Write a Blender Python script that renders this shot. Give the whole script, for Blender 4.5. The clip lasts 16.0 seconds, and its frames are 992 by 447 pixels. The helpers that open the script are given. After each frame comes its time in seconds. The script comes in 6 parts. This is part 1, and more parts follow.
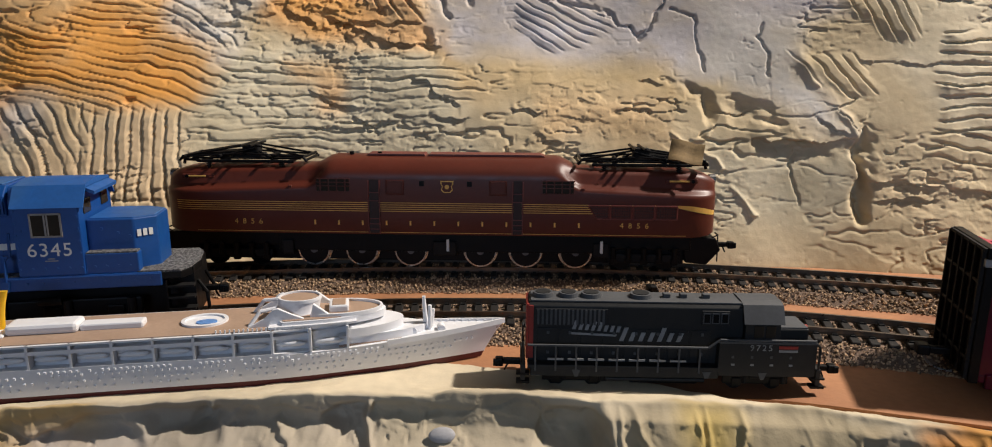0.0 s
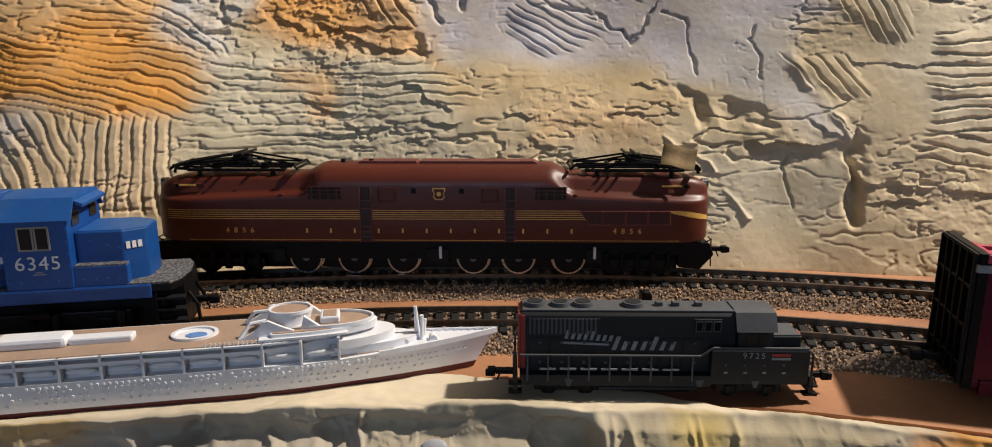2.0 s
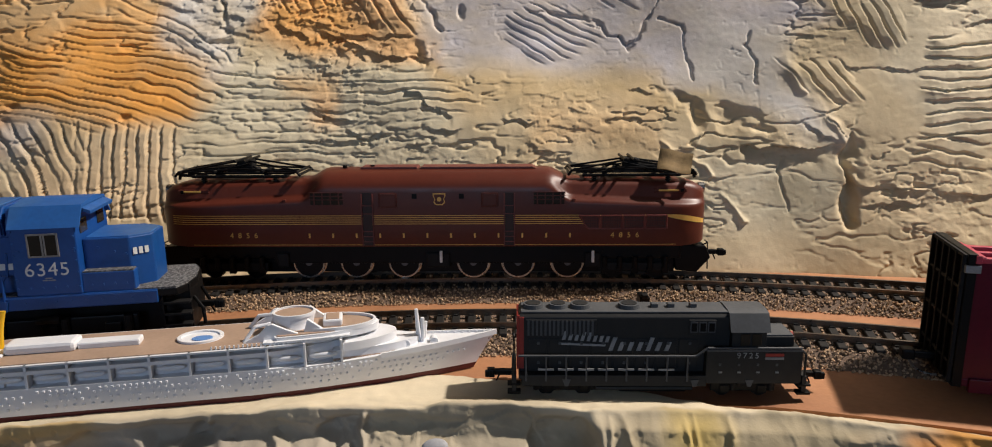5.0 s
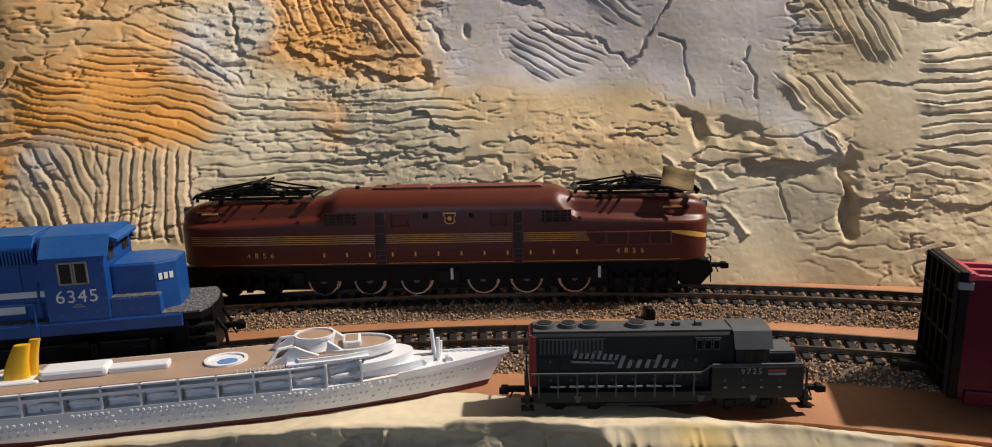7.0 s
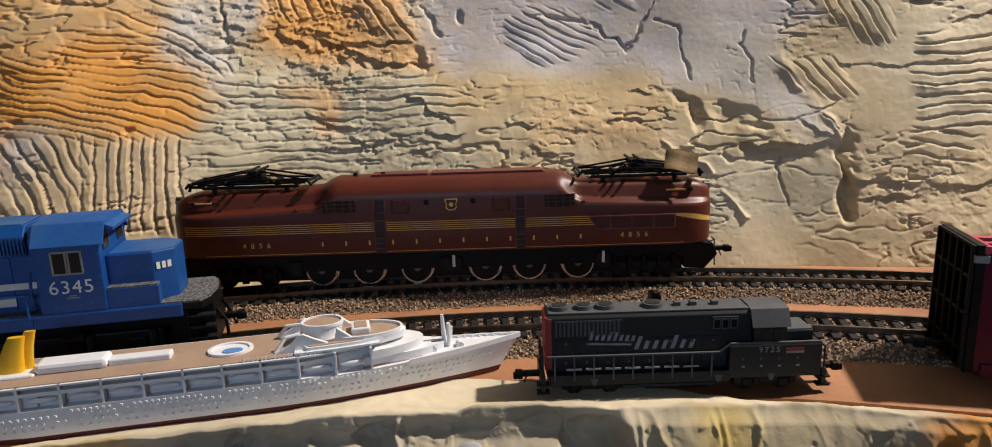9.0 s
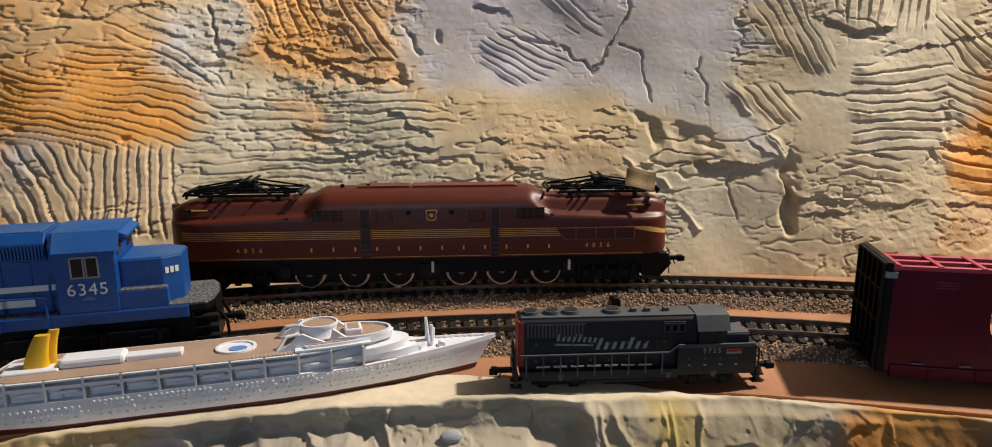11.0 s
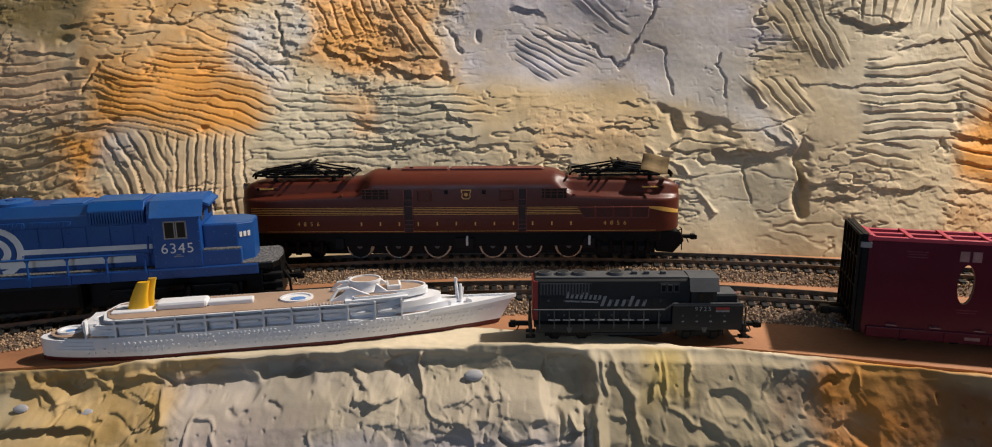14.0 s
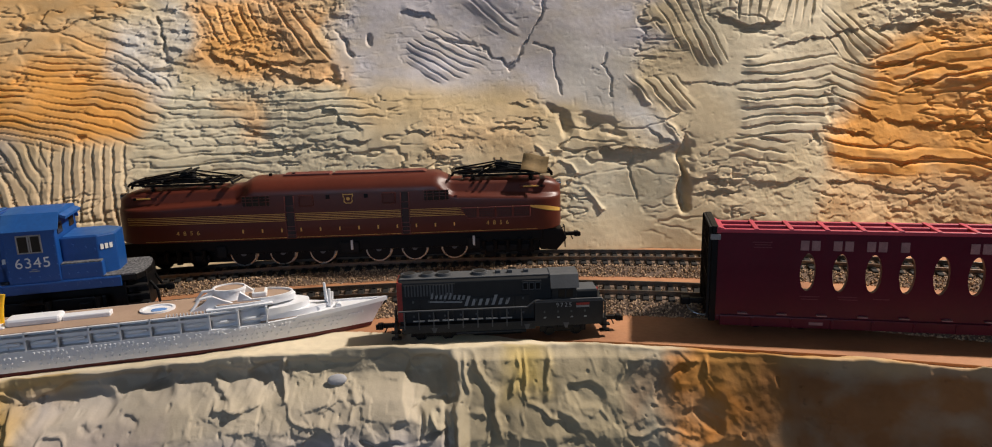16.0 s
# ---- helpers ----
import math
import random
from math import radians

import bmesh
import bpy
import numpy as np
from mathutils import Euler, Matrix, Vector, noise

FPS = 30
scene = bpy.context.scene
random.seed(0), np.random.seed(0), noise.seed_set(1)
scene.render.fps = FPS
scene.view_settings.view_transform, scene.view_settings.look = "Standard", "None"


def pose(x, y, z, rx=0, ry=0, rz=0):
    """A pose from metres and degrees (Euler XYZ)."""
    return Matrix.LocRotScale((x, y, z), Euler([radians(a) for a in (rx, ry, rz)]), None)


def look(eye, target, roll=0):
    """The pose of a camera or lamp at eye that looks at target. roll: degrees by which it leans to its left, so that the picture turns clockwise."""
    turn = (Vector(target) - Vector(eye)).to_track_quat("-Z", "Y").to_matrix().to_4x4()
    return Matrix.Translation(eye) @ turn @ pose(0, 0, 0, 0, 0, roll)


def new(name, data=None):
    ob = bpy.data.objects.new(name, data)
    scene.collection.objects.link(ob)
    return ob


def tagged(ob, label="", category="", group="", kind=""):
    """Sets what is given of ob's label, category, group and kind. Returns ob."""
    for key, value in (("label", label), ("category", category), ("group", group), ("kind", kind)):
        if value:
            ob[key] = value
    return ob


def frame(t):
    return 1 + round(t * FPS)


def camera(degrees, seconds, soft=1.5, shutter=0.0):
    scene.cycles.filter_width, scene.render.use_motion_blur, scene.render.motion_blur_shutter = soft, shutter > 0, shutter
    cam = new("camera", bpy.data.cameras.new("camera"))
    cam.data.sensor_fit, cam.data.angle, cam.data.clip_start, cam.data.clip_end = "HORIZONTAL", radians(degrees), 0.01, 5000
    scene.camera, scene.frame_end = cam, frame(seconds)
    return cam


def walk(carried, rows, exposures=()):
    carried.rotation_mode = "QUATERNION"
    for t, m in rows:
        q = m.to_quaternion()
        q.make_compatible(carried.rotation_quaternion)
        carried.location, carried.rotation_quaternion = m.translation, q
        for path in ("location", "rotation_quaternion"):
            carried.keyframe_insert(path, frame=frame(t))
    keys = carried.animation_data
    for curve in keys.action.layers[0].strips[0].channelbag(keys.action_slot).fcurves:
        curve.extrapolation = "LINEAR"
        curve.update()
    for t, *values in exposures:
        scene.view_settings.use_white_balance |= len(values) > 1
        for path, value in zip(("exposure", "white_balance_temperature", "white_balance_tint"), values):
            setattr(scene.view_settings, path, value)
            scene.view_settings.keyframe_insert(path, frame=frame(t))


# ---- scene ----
cam = camera(70.2, 16.0, 1.0)
PATH = [
    (0, (0.034, -0.002, 0.108), (-0.02, 1.948, -0.333), 0.4),
    (0.5, (0.03, -0.001, 0.108), (-0.026, 1.949, -0.334), 0.3),
    (1, (0.034, 0.002, 0.107), (-0.015, 1.952, -0.335), 0.2),
    (1.5, (0.035, 0.002, 0.106), (-0.011, 1.951, -0.337), 0.1),
    (2, (0.036, 0.0, 0.111), (-0.009, 1.951, -0.331), -0.1),
    (2.5, (0.038, -0.001, 0.111), (-0.003, 1.95, -0.331), -0.3),
    (3, (0.039, -0.003, 0.112), (-0.003, 1.947, -0.327), -0.3),
    (3.5, (0.037, -0.005, 0.112), (-0.002, 1.945, -0.328), -0.0),
    (4, (0.037, -0.005, 0.111), (-0.007, 1.946, -0.325), -0.2),
    (6.5, (0.038, -0.01, 0.119), (-0.014, 1.944, -0.304), -0.9),
    (7, (0.034, -0.014, 0.122), (-0.021, 1.94, -0.301), -1.3),
    (7.5, (0.03, -0.019, 0.117), (-0.053, 1.935, -0.303), -0.9),
    (8, (0.026, -0.015, 0.11), (-0.048, 1.937, -0.32), 0.1),
    (8.2, (0.026, -0.009, 0.111), (-0.032, 1.944, -0.316), -0.2),
    (10.3, (0.012, -0.019, 0.123), (0.118, 1.927, -0.325), -0.8),
    (10.5, (0.014, -0.024, 0.125), (0.13, 1.921, -0.324), -0.3),
    (11, (0.015, -0.04, 0.129), (0.124, 1.908, -0.311), -0.2),
    (11.5, (0.012, -0.059, 0.131), (0.058, 1.894, -0.296), -0.6),
    (12, (0.015, -0.084, 0.134), (0.001, 1.869, -0.298), -1.6),
    (12.5, (0.028, -0.102, 0.131), (0.001, 1.851, -0.301), -0.6),
    (13, (0.03, -0.102, 0.129), (-0.005, 1.851, -0.305), -0.5),
    (13.5, (0.024, -0.096, 0.127), (-0.021, 1.854, -0.312), -0.3),
    (14, (0.029, -0.089, 0.127), (-0.017, 1.861, -0.313), -0.6),
    (14.5, (0.031, -0.087, 0.129), (-0.016, 1.863, -0.312), -0.8),
    (15, (0.031, -0.085, 0.126), (-0.01, 1.864, -0.318), -0.7),
    (15.5, (0.042, -0.085, 0.125), (0.033, 1.865, -0.319), -0.6),
    (16, (0.071, -0.093, 0.128), (0.16, 1.856, -0.315), -1.5),
]
walk(cam, [(t, look(eye, target, roll)) for t, eye, target, roll in PATH])

# ---------- light ----------
scene.view_settings.exposure = 0.0
world = bpy.data.worlds.new("room_air")
scene.world = world
world.use_nodes = True
world.node_tree.nodes["Background"].inputs[0].default_value = (0.55, 0.6, 0.7, 1)
world.node_tree.nodes["Background"].inputs[1].default_value = 0.012


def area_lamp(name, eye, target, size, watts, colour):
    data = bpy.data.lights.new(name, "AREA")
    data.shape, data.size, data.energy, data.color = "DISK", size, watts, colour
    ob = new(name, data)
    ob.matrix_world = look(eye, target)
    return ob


area_lamp("ceiling_lamp_light", (1.18, 0.47, 1.34), (0.03, 0.30, 0.0), 0.065, 48.5, (1.0, 0.90, 0.80))
# unseen cool fill added behind the viewpoint; the room has no window
area_lamp("cool_fill_light", (-0.15, -1.9, 0.55), (0.0, 0.3, 0.0), 0.7, 8.0, (0.52, 0.70, 1.0))


# ---------- materials ----------
def material(name, base, rough=0.6, metal=0.0, vary=0.25, scale=60.0, bump=0.0, bump_scale=400.0, second=None, attr="", spec=0.5, island=0.0):
    """A node material: base colour broken up at two scales by noise, an optional second tone, fine relief."""
    m = bpy.data.materials.new(name)
    m.use_nodes = True
    nt = m.node_tree
    n, l = nt.nodes, nt.links
    bsdf = n["Principled BSDF"]
    bsdf.inputs["Roughness"].default_value, bsdf.inputs["Metallic"].default_value = rough, metal
    bsdf.inputs["Specular IOR Level"].default_value = spec
    co = n.new("ShaderNodeTexCoord").outputs["Object"]

    def noise_node(s, detail):
        t = n.new("ShaderNodeTexNoise")
        t.inputs["Scale"].default_value, t.inputs["Detail"].default_value = s, detail
        l.new(co, t.inputs["Vector"])
        return t.outputs["Fac"]

    def mix(kind, fac, a, b):
        x = n.new("ShaderNodeMix")
        x.data_type, x.blend_type = "RGBA", kind
        for sock, v in ((x.inputs["Factor"], fac), (x.inputs["A"], a), (x.inputs["B"], b)):
            if isinstance(v, (int, float)):
                sock.default_value = v
            elif isinstance(v, tuple):
                sock.default_value = (*v, 1)
            else:
                l.new(v, sock)
        return x.outputs["Result"]

    def ramp(fac, lo, hi):
        r = n.new("ShaderNodeMapRange")
        r.inputs["From Min"].default_value, r.inputs["From Max"].default_value = lo, hi
        l.new(fac, r.inputs["Value"])
        return r.outputs["Result"]

    colour = base
    if attr:
        a = n.new("ShaderNodeAttribute")
        a.attribute_name = attr
        colour = a.outputs["Color"]
    if second:
        colour = mix("MIX", ramp(noise_node(scale * 0.35, 6), 0.45, 0.62), colour, second)
    if island:
        g = n.new("ShaderNodeNewGeometry")
        colour = mix("MULTIPLY", island, colour, mix("MIX", g.outputs["Random Per Island"], (0.25, 0.22, 0.2), (1.6, 1.5, 1.35)))
    if vary:
        grey = mix("MIX", noise_node(scale, 5), (1 - vary * 1.6,) * 3, (1 + vary * 1.6,) * 3)
        colour = mix("MULTIPLY", 1.0, colour, grey)
        fine = mix("MIX", noise_node(scale * 9, 3), (1 - vary,) * 3, (1 + vary,) * 3)
        colour = mix("MULTIPLY", 1.0, colour, fine)
        r = n.new("ShaderNodeMapRange")
        r.inputs["To Min"].default_value, r.inputs["To Max"].default_value = max(rough - 0.12, 0.04), min(rough + 0.12, 1)
        l.new(noise_node(scale * 3, 4), r.inputs["Value"])
        l.new(r.outputs["Result"], bsdf.inputs["Roughness"])
    if isinstance(colour, tuple):
        bsdf.inputs["Base Color"].default_value = (*colour, 1)
    else:
        l.new(colour, bsdf.inputs["Base Color"])
    if bump:
        b = n.new("ShaderNodeBump")
        b.inputs["Strength"].default_value, b.inputs["Distance"].default_value = min(bump, 1.0), 0.0006
        l.new(noise_node(bump_scale, 6), b.inputs["Height"])
        l.new(b.outputs["Normal"], bsdf.inputs["Normal"])
    return m


PLASTER = material("painted_plaster", (0.5, 0.4, 0.25), 0.85, vary=0.09, scale=30, bump=0.14, bump_scale=1100, attr="paint", spec=0.25)
PLYWOOD = material("plywood", (0.38, 0.175, 0.080), 0.75, vary=0.16, scale=40, bump=0.2, bump_scale=500, second=(0.25, 0.105, 0.048))
BALLAST = material("ballast_stones", (0.37, 0.275, 0.19), 0.9, vary=0.1, scale=200, island=1.0)
ROADBED = material("cork_roadbed", (0.15, 0.10, 0.07), 0.95, vary=0.3, scale=400, bump=0.8, bump_scale=1500)
SLEEPER = material("black_plastic_sleeper", (0.017, 0.0155, 0.0145), 0.65, vary=0.3, scale=300, spec=0.25)
RAIL = material("weathered_rail", (0.16, 0.13, 0.105), 0.32, metal=0.85, vary=0.25, scale=150)
ROOM_PAINT = material("room_paint", (0.16, 0.15, 0.14), 0.9, vary=0.05, scale=4)
CARPET = material("room_floor_carpet", (0.16, 0.13, 0.10), 0.95, vary=0.15, scale=30)


# ---------- helpers for meshes ----------
def finish(name, bm, mat, parent=None, label="", smooth=False):
    me = bpy.data.meshes.new(name)
    bm.normal_update()
    bm.to_mesh(me)
    bm.free()
    me.materials.append(mat)
    if smooth:
        me.shade_smooth()
        if smooth is not True:
            sharp_by_angle(me, smooth)
    ob = new(name, me)
    if parent:
        ob.parent = parent
    if label:
        ob["label"] = label
    return ob


def sharp_by_angle(me, degrees):
    b = bmesh.new()
    b.from_mesh(me)
    for e in b.edges:
        e.smooth = len(e.link_faces) == 2 and e.calc_face_angle(0) < radians(degrees)
    b.to_mesh(me)
    b.free()


def part(name, bm, mat, parent, label="", smooth=False):
    return finish(name, bm, mat, parent, label, smooth)


def thing(name, m, label, category, group="", kind=""):
    ob = new(name)
    ob.empty_display_size = 0.01
    ob.matrix_world = m
    return tagged(ob, label, category, group, kind)


def box(x0, x1, y0, y1, z0, z1, bevel=0.0, bm=None, seg=2, turn=None):
    """A box between those limits, bevelled; added to bm where one is given."""
    b = bmesh.new()
    bmesh.ops.create_cube(b, size=1)
    for v in b.verts:
        v.co = Vector((x0 + (v.co.x + 0.5) * (x1 - x0), y0 + (v.co.y + 0.5) * (y1 - y0), z0 + (v.co.z + 0.5) * (z1 - z0)))
    if bevel:
        bmesh.ops.bevel(b, geom=list(b.edges), offset=bevel, segments=seg, profile=0.5, affect="EDGES")
    if turn:
        bmesh.ops.transform(b, matrix=turn, verts=b.verts)
    return join(bm, b)


def join(bm, b):
    if bm is None:
        return b
    me = bpy.data.meshes.new("tmp")
    b.to_mesh(me)
    b.free()
    bm.from_mesh(me)
    bpy.data.meshes.remove(me)
    return bm


def cyl(p, q, r, bm=None, n=16, r2=None):
    """A capped rod from p to q."""
    p, q = Vector(p), Vector(q)
    b = bmesh.new()
    d = q - p
    m = Matrix.Translation((p + q) / 2) @ d.to_track_quat("Z", "Y").to_matrix().to_4x4()
    bmesh.ops.create_cone(b, cap_ends=True, segments=n, radius1=r, radius2=r if r2 is None else r2, depth=d.length, matrix=m)
    return join(bm, b)


def rods(pairs, r, n=8):
    bm = bmesh.new()
    for p, q in pairs:
        cyl(p, q, r, bm, n)
    return bm


def prism(outline, z0, z1, axis="y", bevel=0.0, bm=None):
    """An outline of (a, b) pulled from z0 to z1 along an axis: 'y' takes (x, z), 'z' takes (x, y), 'x' takes (y, z)."""
    def put(a, b, c):
        return {"y": (a, c, b), "z": (a, b, c), "x": (c, a, b)}[axis]
    b = bmesh.new()
    lo = [b.verts.new(put(*p, z0)) for p in outline]
    hi = [b.verts.new(put(*p, z1)) for p in outline]
    k = len(outline)
    b.faces.new(lo)
    b.faces.new(hi[::-1])
    for i in range(k):
        b.faces.new((lo[i], hi[i], hi[(i + 1) % k], lo[(i + 1) % k]))
    bmesh.ops.recalc_face_normals(b, faces=b.faces)
    if bevel:
        bmesh.ops.bevel(b, geom=list(b.edges), offset=bevel, segments=2, profile=0.5, affect="EDGES")
    return join(bm, b)


def loft(rings, closed=True, caps=True, bm=None):
    """Skin between rings of equally many points."""
    b = bmesh.new()
    vs = [[b.verts.new(p) for p in ring] for ring in rings]
    k = len(rings[0])
    for r, s in zip(vs, vs[1:]):
        for i in range(k if closed else k - 1):
            j = (i + 1) % k
            b.faces.new((r[i], r[j], s[j], s[i]))
    if caps:
        b.faces.new(vs[0][::-1])
        b.faces.new(vs[-1])
    bmesh.ops.recalc_face_normals(b, faces=b.faces)
    return join(bm, b)


def grid_object(name, points, mat, colours=None, smooth=True):
    """A sheet from an array of points [rows, columns, 3], with paint per vertex."""
    r, c = points.shape[:2]
    i = np.arange(r * c).reshape(r, c)
    quads = np.stack([i[:-1, :-1], i[:-1, 1:], i[1:, 1:], i[1:, :-1]], -1).reshape(-1, 4)
    me = bpy.data.meshes.new(name)
    me.vertices.add(r * c)
    me.vertices.foreach_set("co", points.reshape(-1).astype(np.float32))
    me.loops.add(quads.size)
    me.loops.foreach_set("vertex_index", quads.reshape(-1).astype(np.int32))
    me.polygons.add(len(quads))
    me.polygons.foreach_set("loop_start", np.arange(0, quads.size, 4, dtype=np.int32))
    me.update(calc_edges=True)
    if colours is not None:
        a = me.color_attributes.new("paint", "FLOAT_COLOR", "POINT")
        rgba = np.ones((r * c, 4), np.float32)
        rgba[:, :3] = colours.reshape(-1, 3)
        a.data.foreach_set("color", rgba.reshape(-1))
    me.materials.append(mat)
    if smooth:
        me.shade_smooth()
    return new(name, me)


# ---------- noise on arrays ----------
def value_noise(x, y, seed=0):
    xi, yi = np.floor(x).astype(np.int64), np.floor(y).astype(np.int64)
    xf, yf = x - xi, y - yi
    u, v = xf * xf * (3 - 2 * xf), yf * yf * (3 - 2 * yf)

    def h(a, b):
        k = (a * 374761393 + b * 668265263 + seed * 2147483647) & 0xFFFFFFFF
        k = ((k ^ (k >> 13)) * 1274126177) & 0xFFFFFFFF
        return ((k ^ (k >> 16)) & 0xFFFF) / 65535.0
    return (h(xi, yi) * (1 - u) + h(xi + 1, yi) * u) * (1 - v) + (h(xi, yi + 1) * (1 - u) + h(xi + 1, yi + 1) * u) * v


def fbm(x, y, seed=0, octaves=4):
    total, amp, norm = 0.0, 1.0, 0.0
    for o in range(octaves):
        total = total + amp * (value_noise(x * 2 ** o + 17.3 * o, y * 2 ** o - 9.1 * o, seed + o) - 0.5)
        norm += amp
        amp *= 0.5
    return total / norm


def facets(x, z, scale, seed=0, tilt=0.6, warp=0.55):
    """Trowelled planes: each cell of a warped cell pattern is its own tilted flat; steps between them stay sharp."""
    u = x * scale + warp * fbm(x * scale * 0.9, z * scale * 0.9, seed + 3, 3)
    v = z * scale + warp * fbm(x * scale * 0.9 + 40, z * scale * 0.9, seed + 4, 3)
    ui, vi = np.floor(u), np.floor(v)
    best = np.full(x.shape, 1e9)
    out = np.zeros(x.shape)

    def rnd(a, b, k):
        q = np.sin(a * 127.1 + b * 311.7 + (seed + k) * 74.7) * 43758.5453
        return q - np.floor(q)
    for i in (-1, 0, 1):
        for j in (-1, 0, 1):
            a, b = ui + i, vi + j
            px, pz = a + rnd(a, b, 1), b + rnd(a, b, 2)
            du, dv = u - px, v - pz
            d = du * du + dv * dv
            h = rnd(a, b, 5) - 0.5 + tilt * ((rnd(a, b, 6) - 0.5) * du + (rnd(a, b, 7) - 0.5) * dv)
            out = np.where(d < best, h, out)
            best = np.minimum(best, d)
    return out


# ---------- the plaster cliff behind the tracks ----------
CREAM, SAGE, ORANGE, PEACH = (0.57, 0.465, 0.30), (0.53, 0.475, 0.345), (0.70, 0.33, 0.08), (0.62, 0.37, 0.175)
LAVENDER, TAN = (0.54, 0.51, 0.52), (0.61, 0.42, 0.25)
PALE = (0.56, 0.53, 0.48)
SHADED_BROWN = (0.29, 0.125, 0.045)
CLIFF_PAINT = [  # colour, outline
    ((0.27, 0.20, 0.085), [(-0.353, 0.186), (-0.252, 0.185), (-0.252, 0.157), (-0.273, 0.134), (-0.306, 0.151), (-0.347, 0.156)]),
    (TAN, [(-0.348, 0.16), (-0.269, 0.136), (-0.249, 0.117), (-0.262, 0.09), (-0.334, 0.087)]),
    ((0.50, 0.36, 0.19), [(-0.334, 0.087), (-0.262, 0.09), (-0.254, 0.041), (-0.324, 0.038)]),
    ((0.61, 0.365, 0.15), [(-0.252, 0.185), (-0.15, 0.188), (-0.164, 0.167), (-0.217, 0.153), (-0.251, 0.136), (-0.262, 0.151)]),
    ((0.62, 0.37, 0.155), [(-0.251, 0.136), (-0.195, 0.159), (-0.147, 0.151), (-0.132, 0.11), (-0.135, 0.088), (-0.15, 0.08), (-0.237, 0.086), (-0.251, 0.1)]),
]
CLIFF_PAINT += [
    (ORANGE, [(-0.247, 0.096), (-0.238, 0.127), (-0.218, 0.135), (-0.181, 0.135), (-0.164, 0.12), (-0.147, 0.089), (-0.176, 0.081), (-0.2, 0.089), (-0.237, 0.09)]),
    (ORANGE, [(-0.267, 0.086), (-0.236, 0.089), (-0.234, 0.072), (-0.246, 0.053), (-0.262, 0.063)]),
    (ORANGE, [(-0.246, 0.055), (-0.231, 0.052), (-0.227, 0.041), (-0.242, 0.041)]),
    ((0.46, 0.41, 0.37), [(-0.239, 0.086), (-0.22, 0.086), (-0.214, 0.069), (-0.235, 0.072)]),
    ((0.56, 0.42, 0.26), [(-0.219, 0.077), (-0.15, 0.078), (-0.146, 0.03), (-0.227, 0.037)]),
]
CLIFF_PAINT_MIDDLE = [  # colour, outline
    (SAGE, [(-0.137, 0.119), (-0.085, 0.123), (-0.009, 0.108), (0.017, 0.053), (-0.148, 0.053), (-0.148, 0.076)]),
    (PALE, [(-0.162, 0.158), (-0.14, 0.162), (-0.125, 0.123), (-0.14, 0.11), (-0.164, 0.135)]),
    (PALE, [(-0.137, 0.179), (-0.118, 0.176), (-0.115, 0.142), (-0.132, 0.137)]),
    (PEACH, [(-0.118, 0.184), (-0.05, 0.185), (-0.018, 0.17), (-0.025, 0.151), (-0.012, 0.118), (-0.048, 0.119), (-0.085, 0.124), (-0.115, 0.135)]),
    ((0.66, 0.35, 0.115), [(-0.116, 0.172), (-0.088, 0.173), (-0.068, 0.151), (-0.055, 0.132), (-0.086, 0.127), (-0.114, 0.138)]),
    (PEACH, [(-0.067, 0.135), (-0.017, 0.127), (-0.012, 0.113), (-0.057, 0.12)]),
    ((0.60, 0.38, 0.18), [(-0.103, 0.11), (-0.07, 0.108), (-0.07, 0.096), (-0.095, 0.097)]),
    (PEACH, [(-0.082, 0.096), (-0.07, 0.095), (-0.067, 0.082), (-0.079, 0.081)]),
]
CLIFF_PAINT_MIDDLE += [
    ((0.58, 0.42, 0.22), [(-0.019, 0.12), (0.01, 0.104), (0.015, 0.088), (-0.002, 0.09)]),
    (LAVENDER, [(-0.019, 0.156), (-0.001, 0.19), (0.248, 0.185), (0.21, 0.167), (0.223, 0.141), (0.184, 0.128), (0.199, 0.112), (0.15, 0.101), (0.077, 0.112), (0.01, 0.114), (-0.01, 0.119)]),
]
CLIFF_PAINT_RIGHT = [  # colour, outline
    (PALE, [(0.149, 0.149), (0.2, 0.13), (0.203, 0.107), (0.229, 0.07), (0.208, 0.074), (0.172, 0.092), (0.142, 0.107)]),
    ((0.57, 0.43, 0.24), [(0.01, 0.113), (0.128, 0.107), (0.136, 0.089), (0.076, 0.085), (0.017, 0.089)]),
    ((0.60, 0.43, 0.24), [(0.048, 0.09), (0.122, 0.092), (0.121, 0.063), (0.047, 0.068)]),
    ((0.545, 0.475, 0.34), [(0.235, 0.184), (0.361, 0.182), (0.352, 0.135), (0.352, 0.077), (0.279, 0.059), (0.262, 0.085), (0.25, 0.125)]),
    ((0.53, 0.47, 0.34), [(0.148, 0.063), (0.225, 0.064), (0.223, 0.026), (0.145, 0.025)]),
    ((0.56, 0.44, 0.28), [(0.229, 0.049), (0.27, 0.051), (0.266, 0.025), (0.227, 0.024)]),
]
CLIFF_PAINT_RIGHT += [
    (ORANGE, [(0.353, 0.088), (0.369, 0.112), (0.389, 0.134), (0.421, 0.145), (0.495, 0.163), (0.468, 0.033), (0.371, 0.035), (0.328, 0.051), (0.329, 0.071)]),
    (ORANGE, [(0.357, 0.081), (0.4, 0.098), (0.479, 0.087), (0.471, 0.049), (0.341, 0.053)]),
    ((0.56, 0.36, 0.18), [(0.324, 0.041), (0.468, 0.033), (0.459, -0.007), (0.311, -0.005)]),
]
